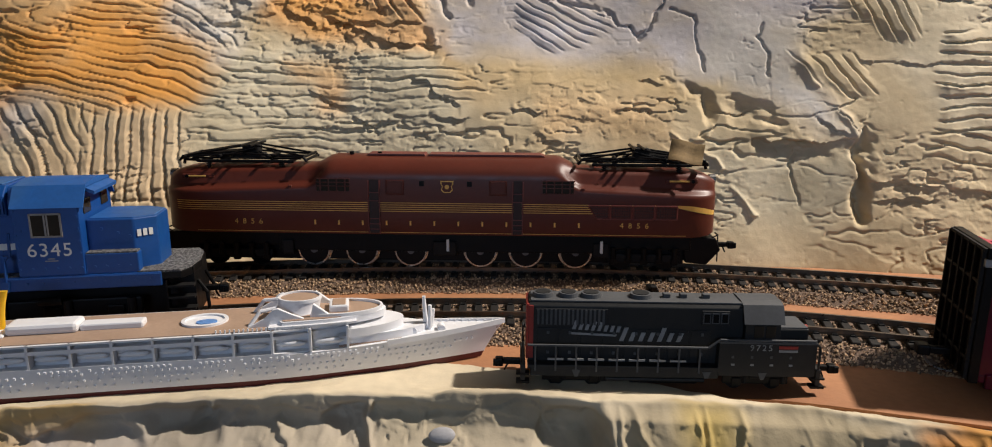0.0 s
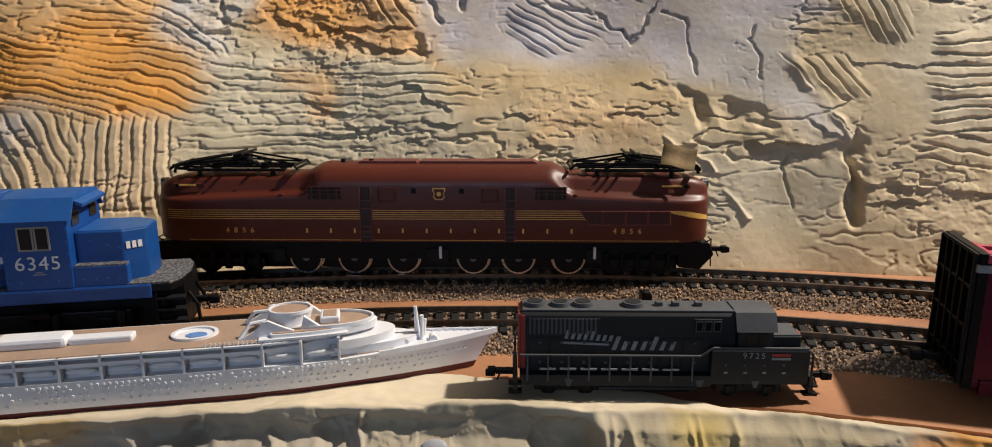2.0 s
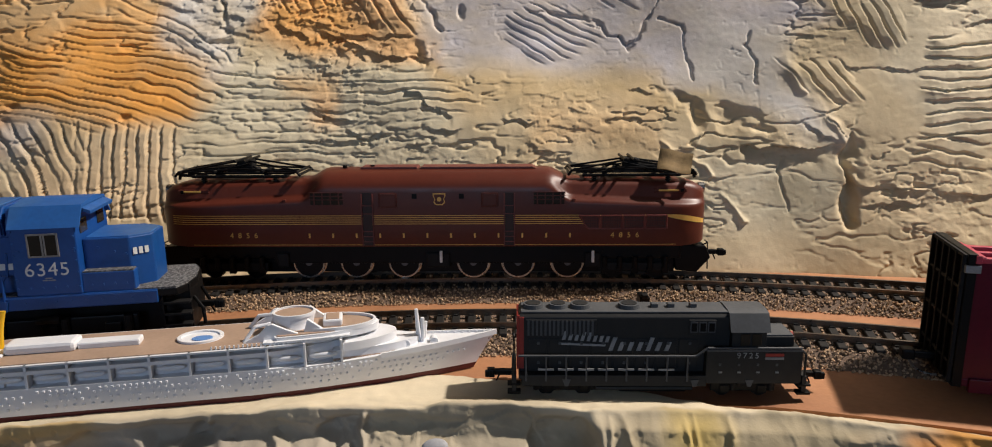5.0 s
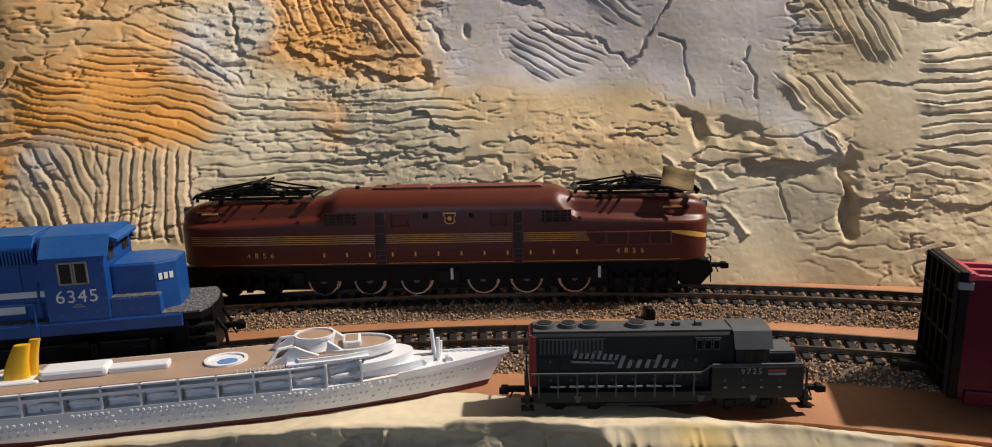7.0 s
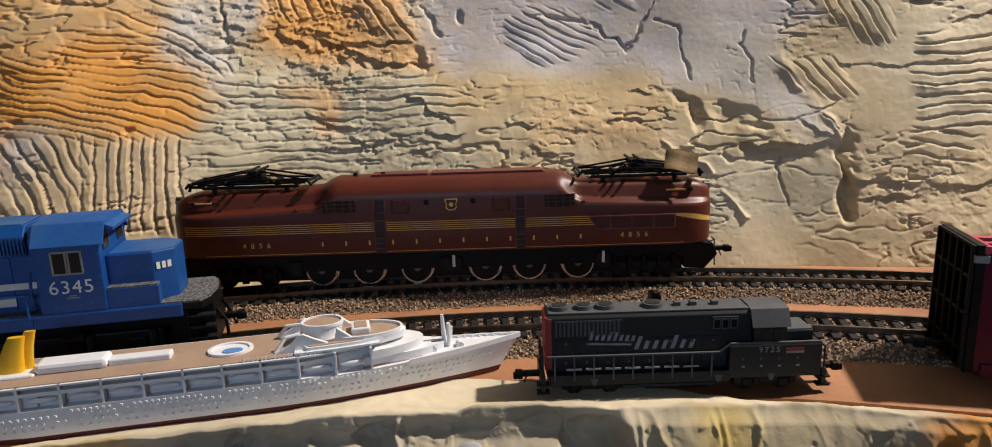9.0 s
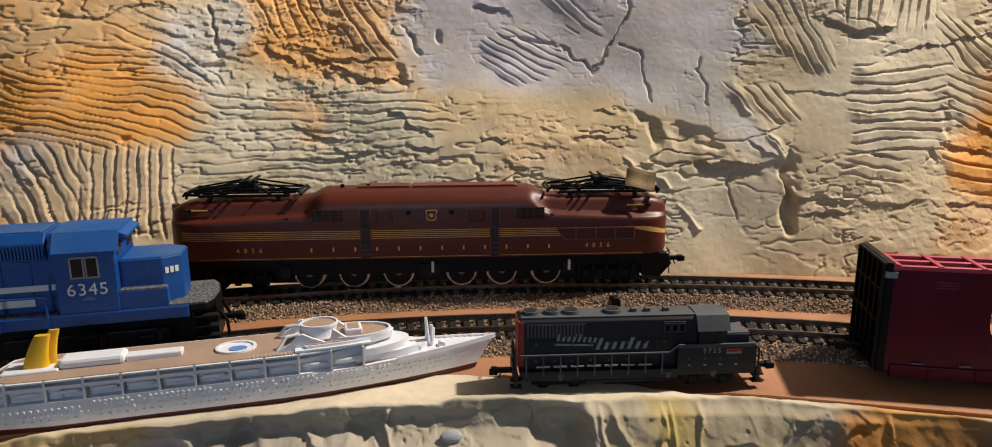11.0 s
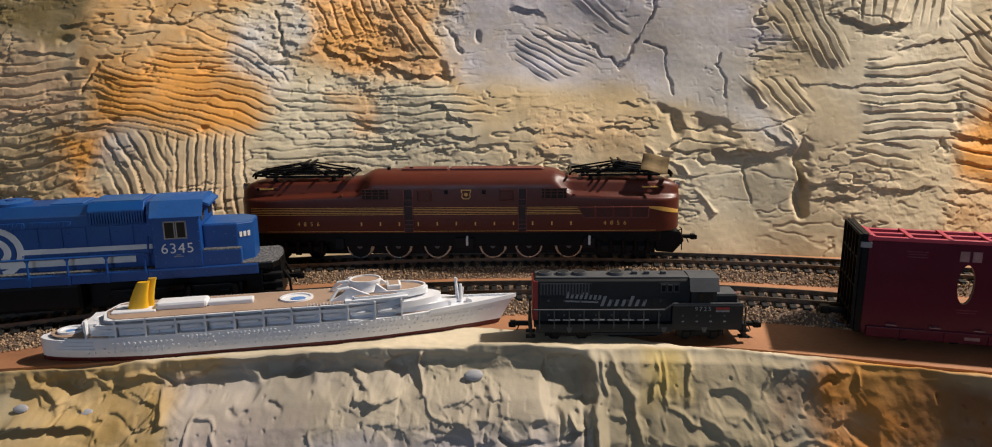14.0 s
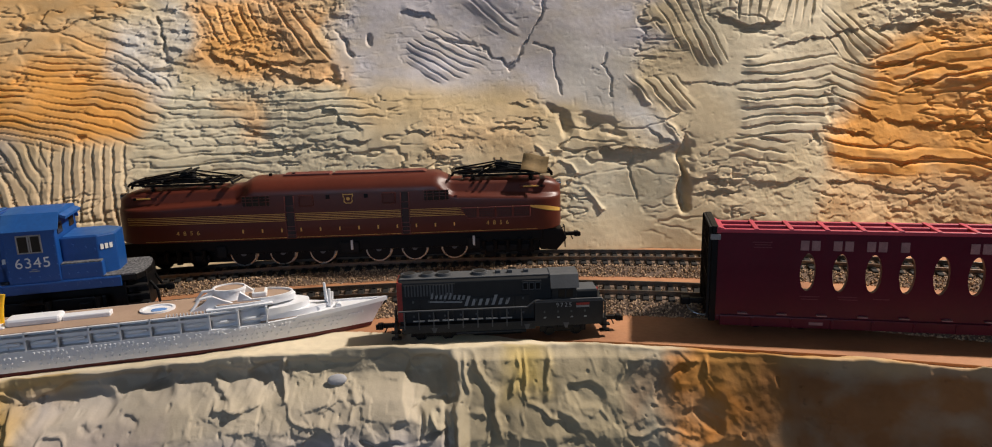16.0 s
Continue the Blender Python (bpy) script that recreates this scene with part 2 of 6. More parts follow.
COMBED = [  # outline, slope in degrees, spacing, depth
    ([(-0.343, 0.136), (-0.25, 0.129), (-0.239, 0.092), (-0.255, 0.049), (-0.325, 0.042)], 5, 0.0072, 0.0010),
    ([(-0.249, 0.121), (-0.197, 0.144), (-0.162, 0.137), (-0.136, 0.106), (-0.13, 0.077), (-0.237, 0.086)], -14, 0.0046, 0.0010),
    ([(-0.207, 0.161), (-0.168, 0.16), (-0.128, 0.119), (-0.152, 0.115), (-0.181, 0.137)], -34, 0.0050, 0.0014),
    ([(-0.141, 0.119), (-0.009, 0.108), (0.015, 0.09), (-0.082, 0.056), (-0.144, 0.057)], -5, 0.0060, 0.0009),
    ([(-0.235, 0.081), (-0.202, 0.081), (-0.195, 0.038), (-0.227, 0.041)], -58, 0.0062, 0.0022),
    ([(-0.202, 0.081), (-0.15, 0.08), (-0.146, 0.032), (-0.197, 0.037)], -84, 0.0066, 0.0020),
]
COMBED += [
    ([(-0.115, 0.172), (-0.069, 0.173), (-0.073, 0.151), (-0.111, 0.151)], -62, 0.0066, 0.0013),
    ([(-0.069, 0.173), (-0.04, 0.17), (-0.02, 0.137), (-0.048, 0.137)], -52, 0.0085, 0.0018),
]
COMBED_RIGHT = [  # outline, slope in degrees, spacing, depth
    ([(0.04, 0.145), (0.058, 0.149), (0.092, 0.141), (0.092, 0.128), (0.053, 0.121), (0.039, 0.131)], -27, 0.0052, 0.0017),
    ([(0.078, 0.174), (0.103, 0.176), (0.116, 0.15), (0.093, 0.157)], -35, 0.0060, 0.0012),
    ([(0.222, 0.174), (0.262, 0.173), (0.263, 0.127), (0.244, 0.129), (0.224, 0.148)], -68, 0.0078, 0.0014),
    ([(0.2, 0.115), (0.234, 0.112), (0.241, 0.097), (0.211, 0.098)], -48, 0.0058, 0.0011),
    ([(0.283, 0.127), (0.348, 0.131), (0.34, 0.072), (0.27, 0.07), (0.262, 0.06), (0.266, 0.077)], 4, 0.0068, 0.0018),
    ([(0.264, 0.072), (0.296, 0.073), (0.294, 0.053), (0.263, 0.053)], -12, 0.0066, 0.0015),
]
COMBED_RIGHT += [
    ([(0.27, 0.185), (0.352, 0.184), (0.337, 0.156), (0.281, 0.159)], 72, 0.0070, 0.0012),
    ([(0.338, 0.161), (0.394, 0.139), (0.388, 0.13), (0.364, 0.123), (0.342, 0.14)], -52, 0.0066, 0.0017),
    ([(0.334, 0.126), (0.378, 0.123), (0.39, 0.093), (0.352, 0.085)], -22, 0.0066, 0.0018),
    ([(0.369, 0.125), (0.489, 0.136), (0.482, 0.1), (0.382, 0.098)], 10, 0.0085, 0.0018),
    ([(0.329, 0.071), (0.393, 0.06), (0.474, 0.064), (0.47, 0.045), (0.381, 0.044), (0.331, 0.05)], -6, 0.0085, 0.0016),
]
GROOVES = [  # line, width, depth
    ([(0.14, 0.185), (0.136, 0.166), (0.128, 0.153), (0.118, 0.135), (0.108, 0.123), (0.103, 0.13)], 0.0011, 0.0050),
    ([(0.103, 0.13), (0.096, 0.131), (0.093, 0.139), (0.08, 0.142), (0.058, 0.147), (0.048, 0.148)], 0.0012, 0.0032),
    ([(0.129, 0.142), (0.141, 0.137), (0.143, 0.121), (0.146, 0.105)], 0.0010, 0.0036),
    ([(0.182, 0.133), (0.177, 0.125), (0.182, 0.115), (0.181, 0.103)], 0.0008, 0.0030),
    ([(0.231, 0.074), (0.227, 0.057), (0.227, 0.043), (0.225, 0.026)], 0.0042, 0.0100),
    ([(-0.142, 0.166), (-0.137, 0.151), (-0.134, 0.135)], 0.0030, 0.0060),
    ([(-0.022, 0.155), (-0.014, 0.145), (-0.009, 0.135)], 0.0016, 0.0040),
    ([(0.192, 0.06), (0.189, 0.048), (0.192, 0.032)], 0.0007, 0.0026),
]
GROOVES += [
    ([(0.215, 0.103), (0.223, 0.092), (0.229, 0.089), (0.218, 0.083), (0.23, 0.072)], 0.0007, 0.0020),
    ([(-0.244, 0.129), (-0.248, 0.123), (-0.252, 0.113)], 0.0016, 0.0030),
    ([(-0.233, 0.086), (-0.224, 0.076), (-0.21, 0.065)], 0.0016, 0.0030),
]
RIDGES = [  # line, width, height
    ([(0.2, 0.116), (0.206, 0.1), (0.226, 0.074), (0.229, 0.066)], 0.0024, 0.0018),
    ([(0.157, 0.04), (0.164, 0.034), (0.168, 0.027)], 0.0013, 0.0018),
    ([(0.123, 0.07), (0.13, 0.065), (0.143, 0.065), (0.149, 0.073)], 0.0009, 0.0014),
    ([(0.137, 0.058), (0.148, 0.057), (0.151, 0.05), (0.147, 0.045)], 0.0010, 0.0018),
    ([(-0.22, 0.175), (-0.215, 0.164)], 0.0008, 0.0010),
]
LIPS = [  # line from the left, reach below, depth
    ([(0.027, 0.169), (0.039, 0.169), (0.049, 0.167), (0.057, 0.162)], 0.0030, 0.0032),
    ([(0.168, 0.067), (0.188, 0.066), (0.21, 0.066), (0.226, 0.068)], 0.0050, 0.0060),
    ([(-0.111, 0.138), (-0.104, 0.137), (-0.093, 0.134), (-0.086, 0.129)], 0.0060, 0.0055),
    ([(-0.086, 0.136), (-0.067, 0.13), (-0.048, 0.12), (-0.024, 0.119), (-0.012, 0.119)], 0.0040, 0.0045),
    ([(-0.067, 0.133), (-0.043, 0.132), (-0.024, 0.133)], 0.0022, 0.0030),
    ([(-0.04, 0.1), (-0.021, 0.098), (-0.015, 0.09), (0.001, 0.084)], 0.0028, 0.0040),
    ([(-0.065, 0.077), (-0.05, 0.071), (-0.037, 0.074)], 0.0024, 0.0030),
    ([(-0.023, 0.079), (-0.009, 0.076), (0.008, 0.077)], 0.0024, 0.0028),
]
LIPS += [
    ([(0.262, 0.162), (0.271, 0.156), (0.282, 0.151), (0.313, 0.152)], 0.0042, 0.0048),
    ([(0.231, 0.111), (0.257, 0.11), (0.279, 0.11), (0.302, 0.111)], 0.0016, 0.0016),
    ([(0.3, 0.135), (0.325, 0.139), (0.355, 0.143)], 0.0020, 0.0018),
    ([(0.35, 0.144), (0.369, 0.147), (0.399, 0.149)], 0.0025, 0.0024),
]
LIPS_MORE = [  # line from the left, reach below, depth
    ([(-0.091, 0.095), (-0.074, 0.084), (-0.055, 0.081)], 0.0024, 0.0028),
    ([(-0.091, 0.07), (-0.069, 0.07), (-0.041, 0.068)], 0.0018, 0.0022),
    ([(0.043, 0.068), (0.052, 0.065), (0.063, 0.063)], 0.0030, 0.0034),
    ([(0.029, 0.083), (0.043, 0.081), (0.052, 0.08)], 0.0022, 0.0026),
    ([(0.104, 0.098), (0.113, 0.098), (0.123, 0.096)], 0.0020, 0.0024),
    ([(0.092, 0.083), (0.108, 0.083), (0.117, 0.078)], 0.0018, 0.0024),
    ([(0.203, 0.083), (0.213, 0.074), (0.225, 0.068)], 0.0020, 0.0022),
    ([(0.229, 0.047), (0.25, 0.045), (0.269, 0.043)], 0.0030, 0.0034),
    ([(0.269, 0.043), (0.292, 0.042), (0.315, 0.044)], 0.0026, 0.0034),
    ([(0.23, 0.036), (0.249, 0.038), (0.266, 0.036)], 0.0026, 0.0030),
]
LIPS_MORE += [
    ([(0.377, 0.08), (0.4, 0.078), (0.448, 0.076), (0.477, 0.076)], 0.0030, 0.0036),
    ([(0.358, 0.089), (0.377, 0.08)], 0.0024, 0.0030),
    ([(0.328, 0.078), (0.35, 0.074), (0.369, 0.071)], 0.0042, 0.0040),
]
LIPS_FAR = [  # line from the left, reach below, depth
    ([(0.377, 0.145), (0.4, 0.149), (0.426, 0.15)], 0.0050, 0.0050),
    ([(0.378, 0.052), (0.404, 0.055), (0.444, 0.052)], 0.0026, 0.0032),
    ([(0.377, 0.121), (0.408, 0.121), (0.441, 0.118)], 0.0028, 0.0034),
    ([(0.401, 0.107), (0.427, 0.109), (0.455, 0.107)], 0.0026, 0.0032),
    ([(0.324, 0.041), (0.354, 0.04), (0.379, 0.033), (0.412, 0.031)], 0.0020, 0.0028),
    ([(0.406, 0.04), (0.427, 0.042), (0.442, 0.044)], 0.0020, 0.0024),
    ([(-0.309, 0.092), (-0.283, 0.093), (-0.266, 0.091), (-0.23, 0.091)], 0.0018, 0.0022),
    ([(-0.226, 0.159), (-0.195, 0.158), (-0.18, 0.166), (-0.156, 0.164)], 0.0022, 0.0026),
    ([(-0.299, 0.137), (-0.278, 0.138), (-0.26, 0.136)], 0.0020, 0.0024),
    ([(-0.274, 0.155), (-0.254, 0.157)], 0.0022, 0.0030),
]
HOLES = [  # place, half width, half height, depth
    ([(0.146, 0.083)], 0.006, 0.012, 0.007),
    ([(0.14, 0.094)], 0.006, 0.005, 0.005),
    ([(0.167, 0.08)], 0.010, 0.010, 0.004),
    ([(0.005, 0.147)], 0.003, 0.005, 0.005),
    ([(-0.249, 0.131)], 0.004, 0.003, 0.005),
    ([(-0.238, 0.133)], 0.005, 0.0018, 0.004),
    ([(-0.215, 0.158)], 0.006, 0.003, 0.004),
    ([(-0.177, 0.087)], 0.0035, 0.0022, 0.004),
    ([(-0.13, 0.128)], 0.006, 0.003, 0.005),
    ([(-0.019, 0.121)], 0.006, 0.007, 0.005),
    ([(-0.234, 0.092)], 0.003, 0.002, 0.004),
    ([(-0.262, 0.121)], 0.004, 0.003, 0.004),
    ([(-0.269, 0.146)], 0.004, 0.003, 0.004),
    ([(0.318, 0.069)], 0.003, 0.005, 0.004),
    ([(0.339, 0.093)], 0.004, 0.010, 0.004),
    ([(0.178, 0.075)], 0.010, 0.003, 0.004),
]


def segments_distance(x, z, pts, closed=False):
    """Distance to a broken line."""
    best = np.full(x.shape, 1e9)
    for (ax, az), (bx, bz) in zip(pts, pts[1:] + pts[:1] if closed else pts[1:]):
        dx, dz = bx - ax, bz - az
        t = np.clip(((x - ax) * dx + (z - az) * dz) / (dx * dx + dz * dz + 1e-12), 0, 1)
        best = np.minimum(best, np.hypot(x - ax - t * dx, z - az - t * dz))
    return best


def region(x, z, pts, soft):
    """1 inside an outline, 0 outside, with a border that wide."""
    odd = np.zeros(x.shape, bool)
    for (ax, az), (bx, bz) in zip(pts, pts[1:] + pts[:1]):
        if az != bz:
            odd ^= ((az > z) != (bz > z)) & (x < (bx - ax) * (z - az) / (bz - az) + ax)
    d = segments_distance(x, z, pts, True)
    return np.clip(0.5 + np.where(odd, d, -d) / soft, 0, 1)


def lip_step(x, z, pts, reach, depth):
    """A torn edge: the plaster under the line falls back at once and comes forward again below it."""
    px, pz = zip(*pts)
    d = z - np.interp(x, px, pz)
    ends = np.clip((x - px[0]) / 0.006, 0, 1) * np.clip((px[-1] - x) / 0.006, 0, 1)
    return depth * ends * np.where(d < 0, np.exp(d / reach), -0.30 * np.exp(-d / (reach * 1.6)))


def cliff():
    fine = 0.00062
    xs = np.concatenate([np.arange(-0.52, -0.345, 0.004), np.arange(-0.345, 0.485, fine), np.arange(0.487, 0.64, 0.004)])
    s = np.concatenate([np.arange(-0.006, 0.192, fine), np.arange(0.194, 0.27, 0.004)])
    x, z = np.meshgrid(xs, s)
    y = 0.380 + 0.48 * z
    y += 0.012 * np.exp(-((x - 0.04) / 0.10) ** 2 - ((z - 0.15) / 0.06) ** 2)
    turn = np.clip((-0.06 - x) / 0.20, 0, 1)
    y -= 0.058 * turn * turn * (3 - 2 * turn)
    y -= 0.015 * np.exp(-((x - 0.29) / 0.09) ** 2)
    y -= 0.05 * np.clip((x - 0.36) / 0.2, 0, 1) + 0.04 * np.clip((-0.36 - x) / 0.2, 0, 1)
    # coordinates shaken by noise: wide for borders, narrow for cracks
    wide_x = x + 0.022 * fbm(x * 38, z * 38, 21, 5)
    wide_z = z + 0.014 * fbm(x * 40 + 50, z * 44, 22, 5)
    near_x = x + 0.0050 * fbm(x * 150, z * 150, 23, 3)
    near_z = z + 0.0050 * fbm(x * 150 + 31, z * 150, 24, 3)
    stroke = fbm(x * 26, z * 50, 130, 4)
    sway = fbm(x * 14, z * 14, 90, 2)
    ripple = fbm(x * 70, z * 70, 110, 3)
    # combed strokes: flat bands between narrow grooves
    combed = np.zeros(x.shape)
    for k, (pts, angle, period, depth) in enumerate(COMBED + COMBED_RIGHT):
        w = region(wide_x, wide_z, pts, 0.008) * (1 - 0.85 * combed)
        combed = np.maximum(combed, w)
        a = radians(angle)
        v = -x * math.sin(a) + z * math.cos(a)
        f = ((v + 0.016 * sway + 0.0044 * ripple) / period + 0.37 * k) % 1
        tooth = np.where(f < 0.70, 0.70 + 0.30 * (f / 0.70) ** 1.5, 1.0 - 2.3 * np.clip((f - 0.70) / 0.08, 0, 1) + 2.0 * np.clip((f - 0.83) / 0.17, 0, 1))
        row = np.floor((v + 0.016 * sway + 0.0044 * ripple) / period + 0.37 * k)
        u = x * math.cos(a) + z * math.sin(a)
        broken = np.clip(0.85 + 1.8 * stroke + 1.7 * (value_noise(u * 45, row * 3.7, 140 + k) - 0.5), 0.10, 1.5)
        y -= 1.0 * depth * tooth * w * broken
    # where the trowel left it smooth
    smooth_part = region(wide_x, wide_z, [(-0.012, 0.15), (0.0, 0.19), (0.22, 0.19), (0.20, 0.12), (0.235, 0.07), (0.17, 0.085), (0.10, 0.10), (-0.01, 0.105)], 0.02)
    smooth_part = np.maximum(smooth_part, 0.75 * region(wide_x, wide_z, [(0.17, 0.012), (0.165, 0.062), (0.24, 0.062), (0.24, 0.0)], 0.012))
    smooth_part = np.maximum(smooth_part, 0.8 * region(wide_x, wide_z, [(0.22, 0.12), (0.25, 0.05), (0.29, 0.06), (0.30, 0.15), (0.26, 0.155)], 0.015))
    left = np.clip((0.03 - x) / 0.10, 0, 1)
    far_right = np.clip((x - 0.33) / 0.04, 0, 1)
    rough = np.clip(0.25 + 3.0 * fbm(x * 15, z * 20, 41, 3), 0, 1) * (0.30 + 0.65 * left + 0.6 * far_right) * (1 - (0.85 - 0.4 * left) * combed) * (1 - 0.9 * smooth_part)
    y += 0.008 * fbm(x * 12, z * 14, 3, 2) + 0.0010 * fbm(x * 60, z * 75, 11, 3) * (1 - 0.5 * smooth_part)
    y += 0.0028 * facets(x, z * 2.6, 70, 67, 0.9) * rough + 0.0020 * facets(x, z * 1.8, 170, 69, 0.9) * rough
    # torn, flaky strips
    flaky = np.clip(2.5 * fbm(x * 24, z * 40, 65, 3) + 0.25, 0, 1) * (1 - 0.9 * smooth_part) * (1 - 0.85 * combed)
    lip = (40 * z + 2.6 * fbm(x * 26, z * 26, 63, 4)) % 1
    y -= 0.0017 * np.where(lip < 0.92, lip / 0.92, (1 - lip) / 0.08) * flaky * (0.4 + 0.6 * np.maximum(left, far_right))
    tear = np.clip(1 - np.abs(fbm(x * 45 + 3, z * 130, 81, 3)) * 18, 0, 1) * np.clip(4 * fbm(x * 18, z * 26, 83, 3) - 0.1, 0, 1)
    y += 0.0026 * tear * (1 - 0.85 * smooth_part) * (1 - (0.9 - 0.5 * left) * combed)
    nick = np.clip(1 - np.abs(fbm(x * 90 + 9, z * 240, 85, 2)) * 15, 0, 1) * np.clip(5 * fbm(x * 40, z * 60, 87, 3) - 0.35, 0, 1)
    y += 0.0024 * nick * (1 - 0.8 * smooth_part) * (1 - 0.9 * (1 - left) * combed)
    pits = np.clip(value_noise(x * 330, z * 360, 71) - 0.88, 0, 1) / 0.12
    y += 0.0022 * pits * (0.12 + 0.9 * rough)
    uneven = np.clip(0.75 + 1.5 * fbm(x * 120, z * 120, 7, 2), 0.15, 1.3)
    gap = np.clip(0.75 + 2.4 * fbm(x * 80, z * 80, 9, 3), 0.25, 1.5)
    for pts, width, depth in GROOVES:
        y += depth * np.exp(-(segments_distance(near_x, near_z, pts) / (0.8 * width * gap)) ** 2) * uneven
    for pts, width, height in RIDGES:
        y -= height * np.exp(-(segments_distance(near_x, near_z, pts) / width) ** 2) * uneven
    for pts, reach, depth in LIPS + LIPS_MORE + LIPS_FAR:
        y += lip_step(near_x, near_z, pts, reach, depth) * uneven
    for ((cx, cz),), rx, rz, depth in HOLES:
        y += 0.8 * depth * np.clip(1.2 - np.hypot((wide_x - cx) / rx, (near_z - cz + 0.4 * (wide_z - z)) / rz) + 1.2 * ripple, 0, 1)
    y += (0.00018 + 0.0006 * rough) * fbm(x * 420, z * 420, 33, 3)
    paint = np.empty((*x.shape, 3))
    paint[:] = CREAM
    thin = np.clip(0.92 + 0.9 * fbm(x * 70, z * 110, 303, 4), 0.4, 1.0)
    for colour, pts in CLIFF_PAINT + CLIFF_PAINT_MIDDLE + CLIFF_PAINT_RIGHT:
        w = (region(wide_x, wide_z, pts, 0.016) * thin)[..., None]
        paint = paint * (1 - w) + np.array(colour) * w
    wash = np.clip(2.2 * fbm(x * 30, z * 45, 301, 5), -0.5, 0.5)[..., None]
    paint = paint * (1 + 0.30 * wash * np.array([1, 1.05, 1.2]))
    ob = grid_object("cliff_backdrop_wall", np.stack([x, y, z], -1), PLASTER, np.clip(paint, 0.02, 0.9))
    return tagged(ob, "hand-combed plaster cliff painted cream, orange and grey", "rock wall", kind="structure")


cliff()


# ---------- the shelf and its plaster edge ----------
def edge_y(x):
    """The front lip of the shelf."""
    xs = (-0.5, -0.205, -0.16, -0.13, -0.087, -0.02, 0.03, 0.07, 0.129, 0.17, 0.232, 0.32, 0.55)
    ys = (0.17, 0.182, 0.189, 0.195, 0.203, 0.211, 0.212, 0.211, 0.207, 0.196, 0.179, 0.150, 0.08)
    return np.interp(x, xs, ys)


LEDGE_PAINT = [  # colour, outline in x and drop
    ((0.50, 0.33, 0.12), [(-0.226, -0.002), (-0.179, -0.001), (-0.102, 0.003), (-0.098, 0.01), (-0.114, 0.019), (-0.118, 0.033), (-0.214, 0.027)]),
    ((0.44, 0.37, 0.24), [(-0.225, 0.002), (-0.185, 0.005), (-0.176, 0.017), (-0.217, 0.019)]),
    ((0.50, 0.34, 0.14), [(-0.148, 0), (-0.102, 0.002), (-0.102, 0.009), (-0.14, 0.008)]),
    ((0.46, 0.41, 0.37), [(-0.122, 0.008), (-0.082, 0.008), (-0.077, 0.019), (-0.112, 0.019)]),
    ((0.40, 0.35, 0.28), [(-0.094, -0), (-0.013, 0.002), (-0.012, 0.017), (-0.085, 0.019)]),
    ((0.45, 0.41, 0.40), [(-0.062, 0.027), (0.017, 0.028), (0.062, 0.031), (0.061, 0.047), (-0.062, 0.045)]),
    ((0.46, 0.395, 0.30), [(-0.063, 0.017), (0.046, 0.013), (0.048, 0.028), (-0.062, 0.027)]),
]
LEDGE_PAINT += [
    ((0.44, 0.37, 0.33), [(-0.112, 0.019), (-0.063, 0.02), (-0.063, 0.037), (-0.108, 0.034)]),
]
LEDGE_PAINT_RIGHT = [  # colour, outline in x and drop
    ((0.38, 0.315, 0.20), [(0.068, 0.003), (0.145, -0.001), (0.143, 0.04), (0.065, 0.035)]),
    ((0.44, 0.33, 0.12), [(0.09, 0.002), (0.102, 0.001), (0.107, 0.017), (0.087, 0.018)]),
    ((0.30, 0.22, 0.14), [(0.142, 0.004), (0.162, 0.002), (0.157, 0.018), (0.14, 0.034)]),
    ((0.56, 0.22, 0.04), [(0.159, -0.001), (0.2, 0), (0.202, 0.04), (0.156, 0.04)]),
    ((0.46, 0.22, 0.055), [(0.169, -0.005), (0.207, -0.002), (0.199, 0.015), (0.166, 0.014)]),
    ((0.36, 0.16, 0.05), [(0.194, 0.005), (0.212, 0.006), (0.215, 0.051), (0.18, 0.049)]),
    # orange-brown paint with the shade of this face darkened into it
    (SHADED_BROWN, [(0.207, 0.006), (0.31, -0), (0.316, 0.054), (0.207, 0.07)]),
]
LEDGE_PAINT_RIGHT += [
    # orange lip, painted brighter for the light along the edge
    ((0.60, 0.31, 0.08), [(0.174, -0.006), (0.187, -0.005), (0.297, -0.006), (0.297, -0.001), (0.222, 0.003), (0.179, 0.001)]),
]
LEDGE_CURLS = [  # line in x and drop, width, height
    ([(0.073, 0.001), (0.075, 0.007), (0.081, 0.015), (0.082, 0.024), (0.084, 0.032)], 0.0014, 0.0036),
    ([(0.069, 0.004), (0.069, 0.012), (0.07, 0.022), (0.077, 0.025)], 0.0009, 0.0026),
    ([(0.087, 0.004), (0.093, 0.002), (0.092, 0.007), (0.088, 0.015)], 0.0010, 0.0028),
    ([(0.096, 0.002), (0.095, 0.011), (0.095, 0.02), (0.101, 0.022), (0.106, 0.026), (0.11, 0.026)], 0.0009, 0.0030),
    ([(0.108, 0.001), (0.108, 0.007), (0.104, 0.018)], 0.0012, 0.0032),
    ([(0.116, 0.017), (0.12, 0.023), (0.124, 0.025), (0.128, 0.023), (0.131, 0.027)], 0.0007, 0.0022),
    ([(0.137, 0.015), (0.139, 0.009), (0.143, 0.004), (0.153, 0.002), (0.162, 0.001), (0.17, 0.003)], 0.0008, 0.0022),
]
LEDGE_CURLS += [
    ([(0.139, 0.03), (0.145, 0.032), (0.153, 0.029), (0.157, 0.029), (0.168, 0.033)], 0.0007, 0.0024),
    ([(0.054, 0.024), (0.057, 0.027), (0.061, 0.027), (0.064, 0.023)], 0.0007, 0.0022),
    ([(0.175, 0.002), (0.175, 0.008), (0.173, 0.007)], 0.0009, 0.0026),
]
